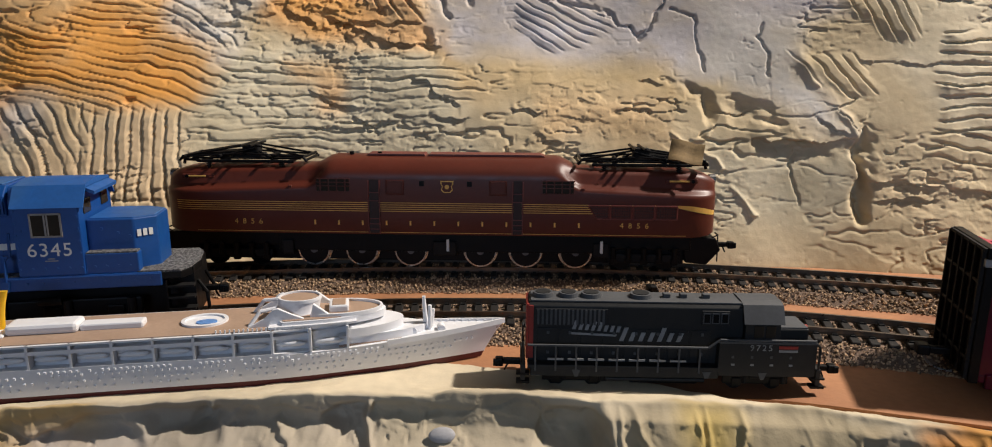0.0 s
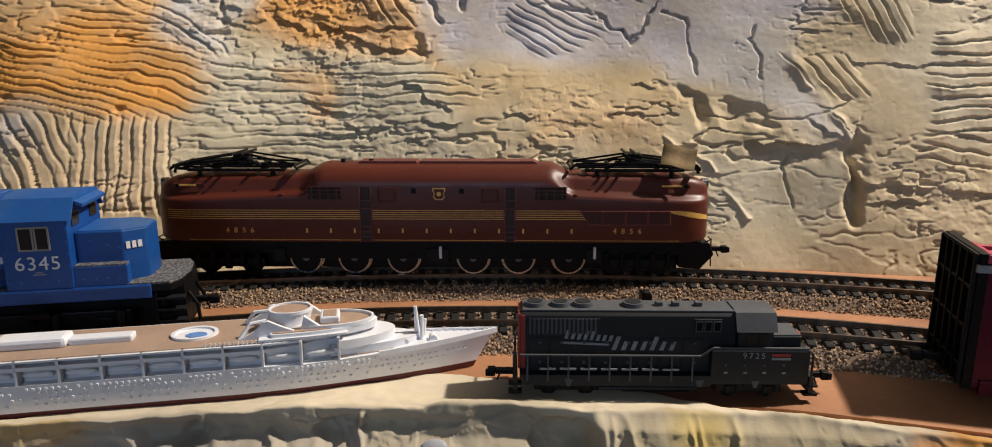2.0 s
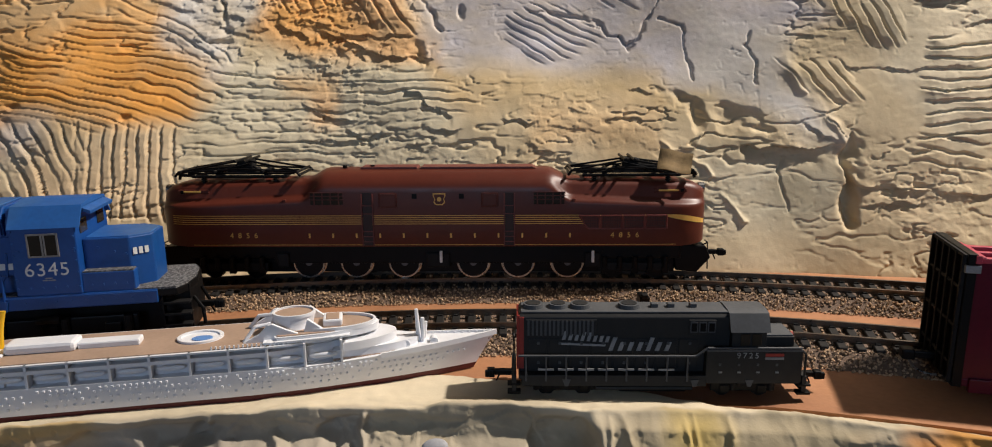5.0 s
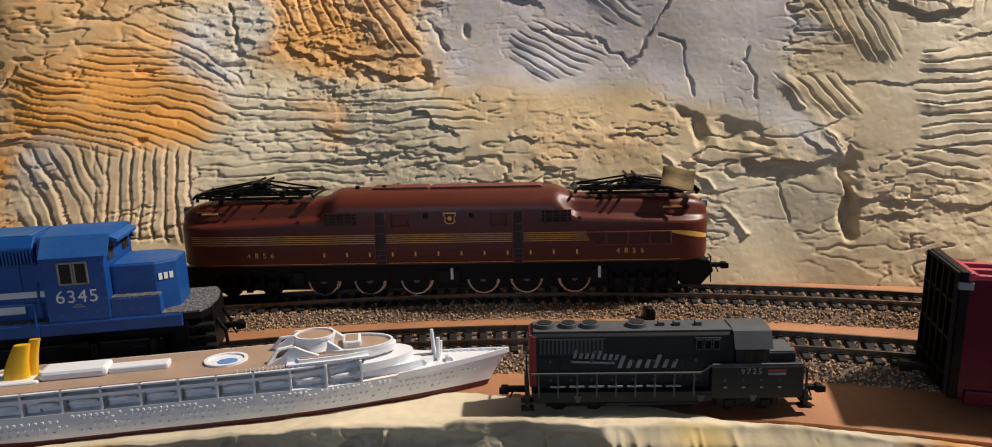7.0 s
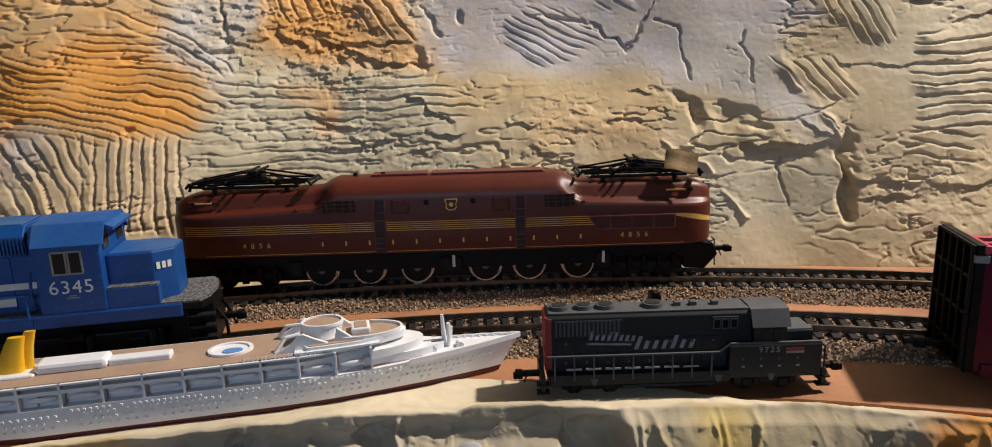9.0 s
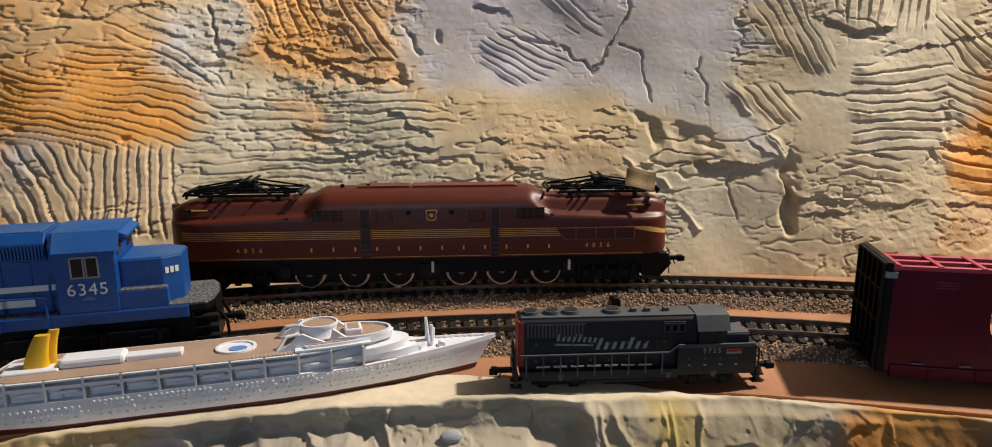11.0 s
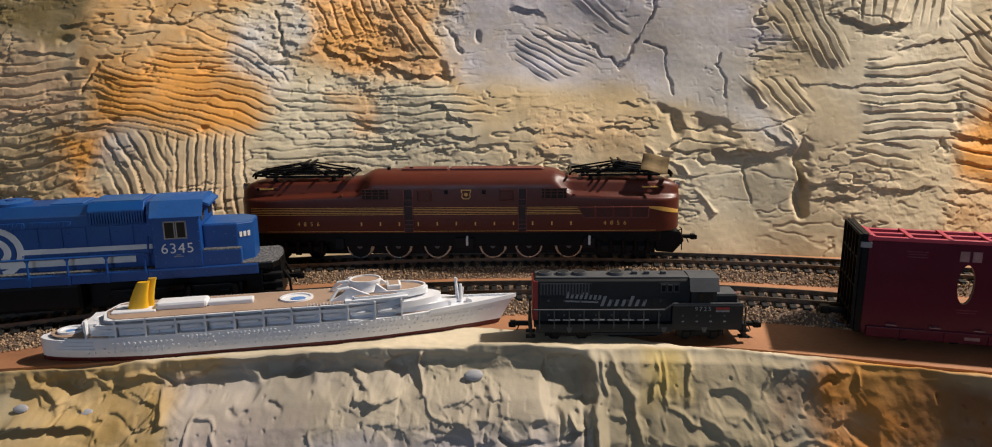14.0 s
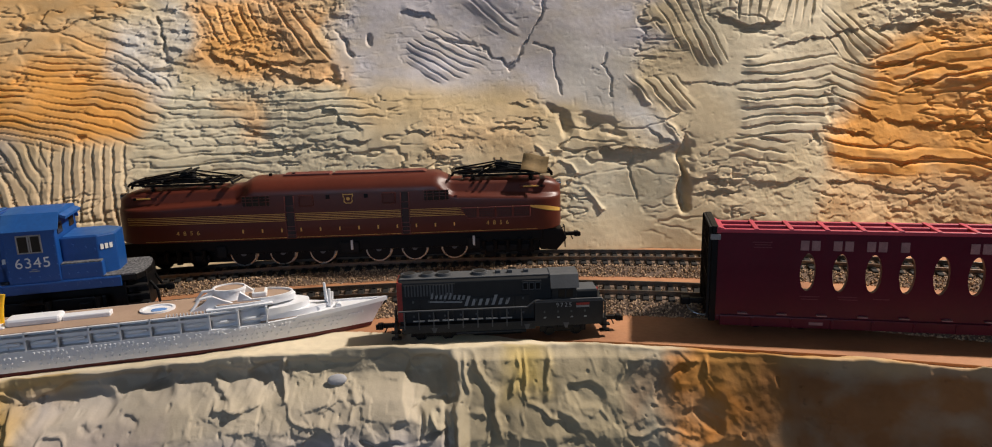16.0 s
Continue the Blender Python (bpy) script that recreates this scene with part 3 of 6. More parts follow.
LEDGE_CURLS_LEFT = [  # line in x and drop, width, height
    ([(-0.123, 0.012), (-0.12, 0.016), (-0.117, 0.02)], 0.0010, 0.0026),
    ([(-0.158, 0.001), (-0.15, 0.005), (-0.144, 0.009), (-0.136, 0.013), (-0.13, 0.014), (-0.123, 0.01)], 0.0008, 0.0018),
    ([(-0.178, 0.002), (-0.171, 0.007), (-0.162, 0.011), (-0.151, 0.014)], 0.0012, 0.0026),
    ([(-0.166, -0.001), (-0.161, 0.004), (-0.162, 0.007)], 0.0008, 0.0020),
    ([(-0.138, 0.004), (-0.128, 0.007), (-0.121, 0.01)], 0.0009, 0.0022),
    ([(-0.178, 0.018), (-0.168, 0.017), (-0.155, 0.017), (-0.146, 0.02)], 0.0026, 0.0040),
    ([(-0.063, 0.001), (-0.065, 0.007), (-0.073, 0.01)], 0.0010, 0.0026),
    ([(-0.013, 0.003), (-0.013, 0.01), (-0.011, 0.016), (-0.018, 0.017), (-0.041, 0.016)], 0.0009, 0.0022),
]
LEDGE_CURLS_LEFT += [
    ([(-0.042, 0.009), (-0.037, 0.013), (-0.029, 0.018)], 0.0012, 0.0020),
    ([(0.018, 0.015), (0.021, 0.018), (0.017, 0.023)], 0.0012, 0.0024),
]
LEDGE_CUTS = [  # line in x and drop, width, depth
    ([(-0.146, 0.019), (-0.137, 0.019), (-0.133, 0.021), (-0.125, 0.023), (-0.121, 0.02)], 0.0006, 0.0030),
    ([(-0.193, 0.024), (-0.182, 0.021), (-0.167, 0.019), (-0.159, 0.02), (-0.147, 0.021)], 0.0013, 0.0050),
    ([(-0.093, 0.019), (-0.089, 0.02), (-0.085, 0.019)], 0.0008, 0.0030),
    ([(-0.077, 0.018), (-0.071, 0.019)], 0.0008, 0.0030),
    ([(0.023, 0.032), (0.037, 0.032), (0.047, 0.031), (0.057, 0.029)], 0.0008, 0.0030),
    ([(0.044, 0.022), (0.055, 0.02), (0.064, 0.019)], 0.0010, 0.0030),
    ([(0.064, 0.01), (0.064, 0.02), (0.062, 0.035)], 0.0012, 0.0030),
    ([(0.049, 0.025), (0.048, 0.032)], 0.0008, 0.0025),
    ([(0.153, 0.018), (0.158, 0.011), (0.165, 0.007)], 0.0010, 0.0026),
]
LEDGE_DENTS = [  # place in x and drop, half width, half drop, depth
    ([(-0.042, 0.009)], 0.022, 0.008, 0.0050),
    ([(-0.023, 0.01)], 0.010, 0.008, 0.0045),
    ([(-0.103, 0.011)], 0.018, 0.005, 0.0045),
    ([(-0.076, 0.005)], 0.020, 0.005, 0.0040),
    ([(0.055, 0.014)], 0.011, 0.012, 0.0060),
    ([(-0.126, 0.008)], 0.008, 0.005, 0.0030),
    ([(-0.144, 0.004)], 0.007, 0.005, 0.0030),
    ([(-0.161, 0.006)], 0.006, 0.004, 0.0040),
    ([(0.002, 0.006)], 0.020, 0.003, 0.0025),
    ([(0.046, 0.027)], 0.008, 0.004, 0.0030),
    ([(0.122, 0.018)], 0.008, 0.004, 0.0040),
    ([(0.116, 0.03)], 0.010, 0.006, 0.0040),
    ([(0.149, 0.018)], 0.010, 0.014, 0.0035),
    ([(0.165, 0.029)], 0.010, 0.006, 0.0035),
    ([(0.174, 0.017)], 0.006, 0.010, 0.0030),
    ([(0, 0.033)], 0.012, 0.003, 0.0025),
]


def ledge():
    fine = 0.00052
    xs = np.concatenate([np.arange(-0.38, -0.235, 0.003), np.arange(-0.235, 0.325, fine), np.arange(0.327, 0.47, 0.003)])
    s = np.concatenate([np.arange(-0.040, -0.014, 0.0014), np.arange(-0.014, 0.052, fine), np.arange(0.053, 0.135, 0.003)])
    x, v = np.meshgrid(xs, s)
    e = edge_y(x) + (0.004 * fbm(x * 40, x * 0 + 2, 5, 3) + 0.0022 * fbm(x * 150, x * 0 + 4, 6, 3)) * np.exp(-np.clip(v, 0, 1) / 0.005)
    r = 0.0010
    over = np.clip(v / (r * 1.57), 0, 1)
    lean = 0.80 - 0.50 * np.clip((x - 0.058) / 0.012, 0, 1) - 0.12 * np.clip((x - 0.20) / 0.03, 0, 1)
    y = np.where(v < 0, e - v, e - r * np.sin(over * math.pi / 2) - lean * np.clip(v - r * 1.57, 0, 1))
    z = np.where(v < 0, 0.0008 + 0.0006 * np.clip(1 + v / 0.010, 0, 1), 0.0014 - r * (1 - np.cos(over * math.pi / 2)) - np.clip(v - r * 1.57, 0, 1))
    front = np.clip((v - 0.0006) / 0.0035, 0, 1)
    top = 1 - front
    wide = 0.002 + 0.004 * np.clip((x - 0.1) / 0.05, 0, 1) + 0.028 * np.exp(-((x + 0.01) / 0.10) ** 4) + 0.012 * fbm(x * 30, x * 0 + 9, 19, 3)
    ramp_in = np.clip((v + wide) / 0.004, 0, 1)
    z = np.where(v < 0, -0.0014 + (z + 0.0014) * ramp_in, z)
    z += top * 0.0005 * fbm(x * 90, v * 90, 15, 3) * 2 * ramp_in + top * 0.0016 * np.clip(fbm(x * 60, v * 120, 18, 3) * 3, 0, 1) * np.clip(1 + v / 0.01, 0, 1)
    near_x = x + 0.0050 * fbm(x * 130, v * 130, 23, 3)
    near_v = v + 0.0050 * fbm(x * 130 + 31, v * 130, 24, 3)
    wide_x = x + 0.014 * fbm(x * 45, v * 45, 25, 5)
    wide_v = v + 0.010 * fbm(x * 45 + 50, v * 45, 26, 5)
    left = np.clip((0.064 - x) / 0.006, 0, 1)
    push = (0.0035 + 0.0025 * left) * fbm(x * 16, v * 18, 25, 2) + 0.0012 * fbm(x * 60, v * 70, 27, 3)
    # steep under the lip, then a gentler apron
    push += left * (np.clip((v - 0.013) / 0.012, 0, 1) * 0.0045 - 0.0045 * np.clip(v / 0.009, 0, 1) * np.clip((0.018 - v) / 0.008, 0, 1))
    # the block that stands forward, to one side of the corner
    push += (0.003 * np.clip(v / 0.004, 0, 1) + 0.014 * np.clip(v / 0.032, 0, 1)) * np.clip((near_x - 0.060) / 0.005, 0, 1) * np.clip((0.23 - x) / 0.1, 0, 1)
    push -= 0.004 * left * np.exp(-((x - 0.055) / 0.014) ** 2) * np.clip(v / 0.006, 0, 1) * np.clip((0.024 - v) / 0.006, 0, 1)
    folds = np.clip(0.25 + 3 * fbm(x * 22, v * 24, 39, 2), 0, 1) * (0.6 + 0.4 * np.clip((-0.06 - x) / 0.04, 0, 1)) * left
    push += folds * (0.0034 * facets(x * 0.7, v * 1.2, 52, 29, 1.2) + 0.0016 * facets(x * 0.7, v * 1.5, 120, 38, 1.0))
    lip = (26 * v + 1.6 * fbm(x * 18, v * 18, 45, 3)) % 1
    push += 0.0026 * np.where(lip < 0.85, lip / 0.85, (1 - lip) / 0.15) * left * np.clip(0.3 + 2 * fbm(x * 14, v * 30, 48, 2), 0, 1)
    uneven = np.clip(0.8 + 1.6 * fbm(x * 90, v * 90, 51, 2), 0.2, 1.3)
    for ((cx, cv),), rx, rv, depth in LEDGE_DENTS:
        d = ((near_x - cx) / rx) ** 2 + ((near_v - cv) / rv) ** 2
        push -= (0.8 - 0.35 * (1 - left)) * depth * np.clip(1.25 - d + 3 * fbm(x * 70, v * 70, 61, 3), 0, 1) ** 0.8 * np.clip(v / 0.006, 0, 1)
    for pts, width, height in LEDGE_CURLS + LEDGE_CURLS_LEFT:
        d = segments_distance(near_x, near_v, pts)
        push += (0.75 + 0.5 * left) * height * np.exp(-(d / width) ** 1.6) * uneven
        push -= 0.25 * height * np.exp(-(d / (3.5 * width)) ** 2)
    for pts, width, depth in LEDGE_CUTS:
        push -= depth * np.exp(-(segments_distance(near_x, near_v, pts) / width) ** 2) * uneven
    crumbs = np.clip(1 - np.abs(fbm(x * 60, v * 70 - x * 20, 59, 3)) * 22, 0, 1) * np.clip(3 * fbm(x * 30, v * 35, 60, 2), 0, 1)
    push += 0.0022 * crumbs * (0.5 + 0.5 * left)
    grainy = np.clip(0.3 + 3 * fbm(x * 26, v * 28, 64, 3), 0, 1)
    push += grainy * (0.0010 * facets(x, v * 1.3, 85, 75, 1.1) + 0.0009 * facets(x, v * 1.2, 190, 77, 1.1)) * (0.7 + 0.5 * left)
    holes = np.clip(value_noise(x * 300, v * 320, 73) - 0.90, 0, 1) / 0.10
    push -= 0.0018 * holes
    push += 0.0005 * fbm(x * 330, v * 330, 31, 3) + 0.0008 * fbm(x * 160, v * 160, 35, 3)
    y = y - push * front
    paint = np.empty((*x.shape, 3))
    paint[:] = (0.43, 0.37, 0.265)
    thin = np.clip(0.88 + 1.0 * fbm(x * 70, v * 90, 403, 4), 0.3, 1.0)
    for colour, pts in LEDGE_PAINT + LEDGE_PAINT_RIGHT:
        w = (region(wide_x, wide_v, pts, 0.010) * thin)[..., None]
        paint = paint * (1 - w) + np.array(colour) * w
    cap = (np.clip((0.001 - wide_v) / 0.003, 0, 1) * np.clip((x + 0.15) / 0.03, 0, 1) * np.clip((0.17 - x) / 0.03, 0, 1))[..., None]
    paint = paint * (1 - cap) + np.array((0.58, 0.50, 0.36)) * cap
    paint = paint * (1 + 0.35 * np.clip(2 * fbm(x * 30, v * 45, 401, 5), -0.5, 0.5)[..., None])
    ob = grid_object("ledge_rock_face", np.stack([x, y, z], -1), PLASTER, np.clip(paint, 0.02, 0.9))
    return tagged(ob, "lumpy plaster rock edge in cream, grey and ochre", "rock ledge", kind="structure")


ledge()
front_edge = [(x, float(edge_y(np.array(x))) + 0.0080) for x in np.linspace(-0.5, 0.55, 80)]
shelf = finish("ground", prism(front_edge + [(0.70, 0.16), (0.70, 0.70), (-0.62, 0.70), (-0.62, 0.20)], -0.012, 0.0, "z"), PLYWOOD)
tagged(shelf, "bare tan plywood shelf that carries the tracks", "shelf", kind="structure")

# ---------- the room around, unseen but closed ----------
ROOM = (-2.0, 2.2, -2.4, 0.70, -0.95, 1.45)


def room():
    x0, x1, y0, y1, z0, z1 = ROOM
    t = 0.1
    sides = [("wall_north", (x0 - t, x1 + t, y1, y1 + t, z0, z1)), ("wall_south", (x0 - t, x1 + t, y0 - t, y0, z0, z1)), ("wall_west", (x0 - t, x0, y0, y1, z0, z1)), ("wall_east", (x1, x1 + t, y0, y1, z0, z1))]
    for name, limits in sides:
        tagged(finish(name, box(*limits), ROOM_PAINT), "plain painted room wall", "wall", kind="structure")
    tagged(finish("ceiling", box(x0 - t, x1 + t, y0 - t, y1 + t, z1, z1 + t), ROOM_PAINT), "plain pale ceiling", "ceiling", kind="structure")
    tagged(finish("floor", box(x0 - t, x1 + t, y0 - t, y1 + t, z0 - t, z0), CARPET), "dull brown carpet floor", "floor", kind="structure")


room()
base = finish("wall_base", box(-0.60, 0.68, 0.262, 0.698, -0.95, -0.0125), ROOM_PAINT)
tagged(base, "plain painted base wall below the shelf", "wall", kind="structure")

# ---------- tracks ----------
RAIL_TOP = 0.0085


def back_line(x):
    return 0.346 + 0.048 * x - 0.64 * x * x


def front_line(x):
    if x < -0.2:
        return front_line(-0.2) + 0.43 * (x + 0.2)
    q = min(max((-0.10 - x) / 0.08, 0), 1)
    return 0.281 + 0.071 * x - 0.90 * x * x + 0.0085 * q * q * (3 - 2 * q)


def stations(line, x0, x1, gap):
    """Points and headings at even steps along a line."""
    out, x = [], x0
    while x < x1:
        s = (line(x + 1e-4) - line(x - 1e-4)) / 2e-4
        out.append((x, line(x), math.atan(s)))
        x += gap * math.cos(math.atan(s))
    return out


def track(line, x0, x1, name, label, seed):
    top = thing(name, pose(0, 0, 0), label, "railway track", "model railway tracks", "")
    rnd = random.Random(seed)
    st = stations(line, x0, x1, 0.004)

    def sweep(profile):
        rings = []
        for x, y, a in st:
            rings.append([(x - math.sin(a) * u, y + math.cos(a) * u, v) for u, v in profile])
        return loft(rings)
    bed = [(-0.0235, 0.0), (-0.0165, 0.0042), (0.0165, 0.0042), (0.0235, 0.0)]
    part("roadbed", sweep(bed), ROADBED, top, "brown cork roadbed")
    for off in (-0.00825, 0.00825):
        p = [(-0.0010, 0.0060), (-0.0003, 0.0064), (-0.0003, 0.0077), (-0.00055, 0.0079), (-0.00055, 0.0084), (-0.0004, RAIL_TOP), (0.0004, RAIL_TOP), (0.00055, 0.0084), (0.00055, 0.0079), (0.0003, 0.0077), (0.0003, 0.0064), (0.0010, 0.0060)]
        part("rail", sweep([(off + u, v) for u, v in p]), RAIL, top, "dull brass-brown rail")
    # loose stones on the shoulders and between the sleepers
    verts, faces = [], []
    for _ in range(23000):
        x, y, a = st[rnd.randrange(len(st))]
        u = rnd.choice((-1, 1)) * rnd.uniform(0.0135, 0.0252) if rnd.random() < 0.8 else rnd.uniform(-0.015, 0.015)
        along = rnd.uniform(-0.002, 0.002)
        z = 0.0046 if abs(u) < 0.0165 else max(0.0046 - (abs(u) - 0.0165) * 0.60, 0.0003)
        r = rnd.uniform(0.00034, 0.00078)
        c = Vector((x - math.sin(a) * u + math.cos(a) * along, y + math.cos(a) * u + math.sin(a) * along, z + rnd.uniform(-0.1, 0.5) * r))
        turn = Euler((rnd.random() * 6, rnd.random() * 6, rnd.random() * 6)).to_matrix()
        k = len(verts)
        for d in ((1, 0, 0), (-1, 0, 0), (0, 1, 0), (0, -1, 0), (0, 0, 1), (0, 0, -1)):
            verts.append(c + turn @ (Vector(d) * r * rnd.uniform(0.7, 1.25)))
        for f in ((0, 2, 4), (2, 1, 4), (1, 3, 4), (3, 0, 4), (2, 0, 5), (1, 2, 5), (3, 1, 5), (0, 3, 5)):
            faces.append((k + f[0], k + f[1], k + f[2]))
    me = bpy.data.meshes.new("ballast")
    me.from_pydata(verts, [], faces)
    me.materials.append(BALLAST)
    ob = new("ballast", me)
    ob.parent = top
    tagged(ob, "loose brown and grey ballast stones", kind="stuff")
    return top


def sleepers(top, line, x0, x1):
    bm = box(-0.0017, 0.0017, -0.0150, 0.0150, 0.0036, 0.0060, 0.0003, seg=1)
    for off in (-0.00825, 0.00825):
        box(-0.0010, 0.0010, off - 0.0017, off + 0.0017, 0.0058, 0.0066, 0, bm)
    first = None
    for x, y, a in stations(line, x0, x1, 0.0068):
        if first is None:
            first = ob = finish("sleeper", bm, SLEEPER, top)
        else:
            ob = new("sleeper", first.data)
            ob.parent = top
        ob.matrix_basis = pose(x, y, 0, 0, 0, math.degrees(a))


back_track = track(back_line, -0.42, 0.42, "back_railway_track", "curved black-sleepered track on brown ballast below the cliff", 3)
front_track = track(front_line, -0.40, 0.40, "front_railway_track", "curved black-sleepered track on brown ballast beside the shelf edge", 4)

# ---------- paints of the models ----------
MAROON = material("maroon_paint", (0.098, 0.021, 0.012), 0.42, vary=0.14, scale=50, bump=0.04, bump_scale=900, spec=0.35)
# maroon darkened to stand in for the shade inside a recess
RECESS_SHADE = material("maroon_recess_shade", (0.022, 0.007, 0.005), 0.6, vary=0.2, scale=120)
# lighter maroon for roof panels and for highlights painted on raised edges
PALE_MAROON = material("pale_maroon_paint", (0.150, 0.032, 0.024), 0.45, vary=0.18, scale=60)
GOLD = material("gold_lettering", (0.78, 0.46, 0.10), 0.5, vary=0.15, scale=200)
BLACK = material("black_plastic", (0.0045, 0.0045, 0.005), 0.42, vary=0.2, scale=120, spec=0.15)
SOOT = material("dusty_black", (0.007, 0.0066, 0.0066), 0.7, vary=0.3, scale=150, bump=0.2, spec=0.25)
STEEL = material("bright_wheel_steel", (0.42, 0.42, 0.42), 0.28, metal=1.0, vary=0.15, scale=150)
BLUE = material("blue_paint", (0.003, 0.054, 0.24), 0.45, vary=0.14, scale=60, bump=0.05, bump_scale=900, second=(0.005, 0.066, 0.24))
BLUE_DUST = material("dusty_blue_roof", (0.010, 0.088, 0.31), 0.6, vary=0.22, scale=70, second=(0.035, 0.115, 0.28))
WHITE = material("white_marking", (0.66, 0.66, 0.64), 0.55, vary=0.1, scale=150)
GRIT = material("grey_grit_tread", (0.055, 0.055, 0.06), 0.9, vary=0.5, scale=2600, bump=1.0, bump_scale=1800, second=(0.20, 0.20, 0.20))
GLASS = material("smoked_window", (0.03, 0.025, 0.02), 0.12, vary=0.1, scale=100)
WINDOW_FRAME = material("grey_window_frame", (0.22, 0.21, 0.20), 0.4, vary=0.1, scale=200)
CHARCOAL = material("charcoal_grey_paint", (0.0085, 0.0095, 0.0105), 0.6, vary=0.25, scale=110, bump=0.1, bump_scale=900, spec=0.4)
# lighter grey than the hood sides, for tops, rails and fittings
ROOF_GREY = material("pale_grey_roof", (0.062, 0.066, 0.072), 0.7, vary=0.22, scale=110)
SCARLET = material("scarlet_end_paint", (0.30, 0.028, 0.018), 0.55, vary=0.25, scale=150)
GREY_MARK = material("faded_grey_marking", (0.24, 0.25, 0.26), 0.6, vary=0.25, scale=250)
HULL = material("white_moulded_plastic", (0.75, 0.76, 0.79), 0.42, vary=0.06, scale=60, bump=0.05, bump_scale=600)
SHIP_DECK = material("tan_ship_deck", (0.36, 0.25, 0.18), 0.65, vary=0.14, scale=90)
BOOT_RED = material("dark_red_waterline", (0.085, 0.007, 0.008), 0.5, vary=0.15, scale=100)
FUNNEL = material("yellow_paint", (0.75, 0.42, 0.012), 0.45, vary=0.1, scale=90)
POOL = material("pool_blue", (0.10, 0.26, 0.60), 0.3, vary=0.1, scale=100)
# one crimson paint in two tones: walls as in shade, tops as lit
CRIMSON = material("crimson_paint", (0.085, 0.0030, 0.015), 0.36, vary=0.16, scale=50, bump=0.05, bump_scale=900, spec=0.3)
LIT_CRIMSON = material("lit_crimson_top", (0.42, 0.035, 0.065), 0.5, vary=0.12, scale=90)
CRIMSON_FADED = material("faded_crimson_marking", (0.15, 0.022, 0.035), 0.6, vary=0.3, scale=200)
PINK_MARK = material("faded_pink_marking", (0.30, 0.16, 0.16), 0.6, vary=0.35, scale=220)
PAPER = material("tan_card", (0.25, 0.165, 0.07), 0.8, vary=0.25, scale=150, bump=0.3)
PEBBLE = material("grey_stone", (0.38, 0.38, 0.40), 0.7, vary=0.15, scale=120, bump=0.3)


def lettering(name, text, height, m, mat, parent, label="", spread=1.0):
    """Raised characters, facing the viewer, standing in the x-z plane at m."""
    curve = bpy.data.curves.new(name, "FONT")
    curve.body, curve.size, curve.extrude, curve.space_character = text, height * 1.4, 0.00006, spread
    curve.align_x, curve.align_y = "CENTER", "CENTER"
    tmp = new(name, curve)
    bpy.context.view_layer.update()
    me = bpy.data.meshes.new_from_object(tmp.evaluated_get(bpy.context.evaluated_depsgraph_get()))
    bpy.data.objects.remove(tmp)
    bpy.data.curves.remove(curve)
    me.transform(m @ pose(0, 0, 0, 90))
    me.materials.clear()
    me.materials.append(mat)
    ob = new(name, me)
    ob.parent = parent
    if label:
        ob["label"] = label
    return ob


HUB = material("dull_hub_metal", (0.10, 0.10, 0.105), 0.45, metal=0.6, vary=0.2, scale=200)


def wheel(parent, x, y, z, r, tyre_mat=STEEL, wide=0.0022):
    """A flanged wheel: dark spoked centre and a bright tyre."""
    w = part("wheel", cyl((x, y - wide / 2, z), (x, y + wide / 2, z), r * 0.91, None, 28), BLACK, parent)
    part("hub", cyl((x, y - wide / 2 - 0.0005, z), (x, y - wide / 2, z), r * 0.22, None, 12), HUB, w, "dull metal hub")
    rings = []
    for a in range(37):
        t = a / 36 * 2 * math.pi
        c, s = math.cos(t), math.sin(t)
        rings.append([(x + c * q, y + v, z + s * q) for q, v in ((r * 0.91, -wide / 2 - 0.0002), (r, -wide / 2 - 0.0002), (r, wide / 2), (r * 1.08, wide / 2 + 0.0001), (r * 1.08, wide / 2 + 0.0006), (r * 0.91, wide / 2 + 0.0006))])
    part("tyre", loft(rings, caps=False), tyre_mat, w, "bright metal tyre", smooth=30)
    return w


def coupler(parent, x, z, way, size=1.0):
    s = 0.001 * size
    bm = box(min(x, x + way * 7 * s), max(x, x + way * 7 * s), -1.3 * s, 1.3 * s, z - 1.1 * s, z + 1.1 * s, 0.3 * s)
    e = x + way * 7 * s
    box(min(e, e + way * 3.2 * s), max(e, e + way * 3.2 * s), -2.4 * s, 1.2 * s, z - 1.7 * s, z + 1.7 * s, 0.5 * s, bm)
    box(min(e + way * 2 * s, e + way * 4 * s), max(e + way * 2 * s, e + way * 4 * s), -2.8 * s, -1.0 * s, z - 1.4 * s, z + 1.4 * s, 0.4 * s, bm)
    cyl((x + way * 5 * s, 0.6 * s, z - s), (x + way * 6.5 * s, 0.8 * s, z - 4.2 * s), 0.35 * s, bm, 8)
    return part("coupler", bm, BLACK, parent, "black knuckle coupler")


def smooth_step(a, b, v):
    t = min(max((v - a) / (b - a), 0), 1)
    return t * t * (3 - 2 * t)


# ---------- the maroon electric locomotive ----------
HALF = 0.1358


def shell_width(x):
    end = min(max((abs(x) - 0.110) / (HALF - 0.110), 0), 1)
    return 0.0168 * max((1 - end ** 3.0), 0.0) ** 0.45 * 0.75 + 0.0168 * 0.25


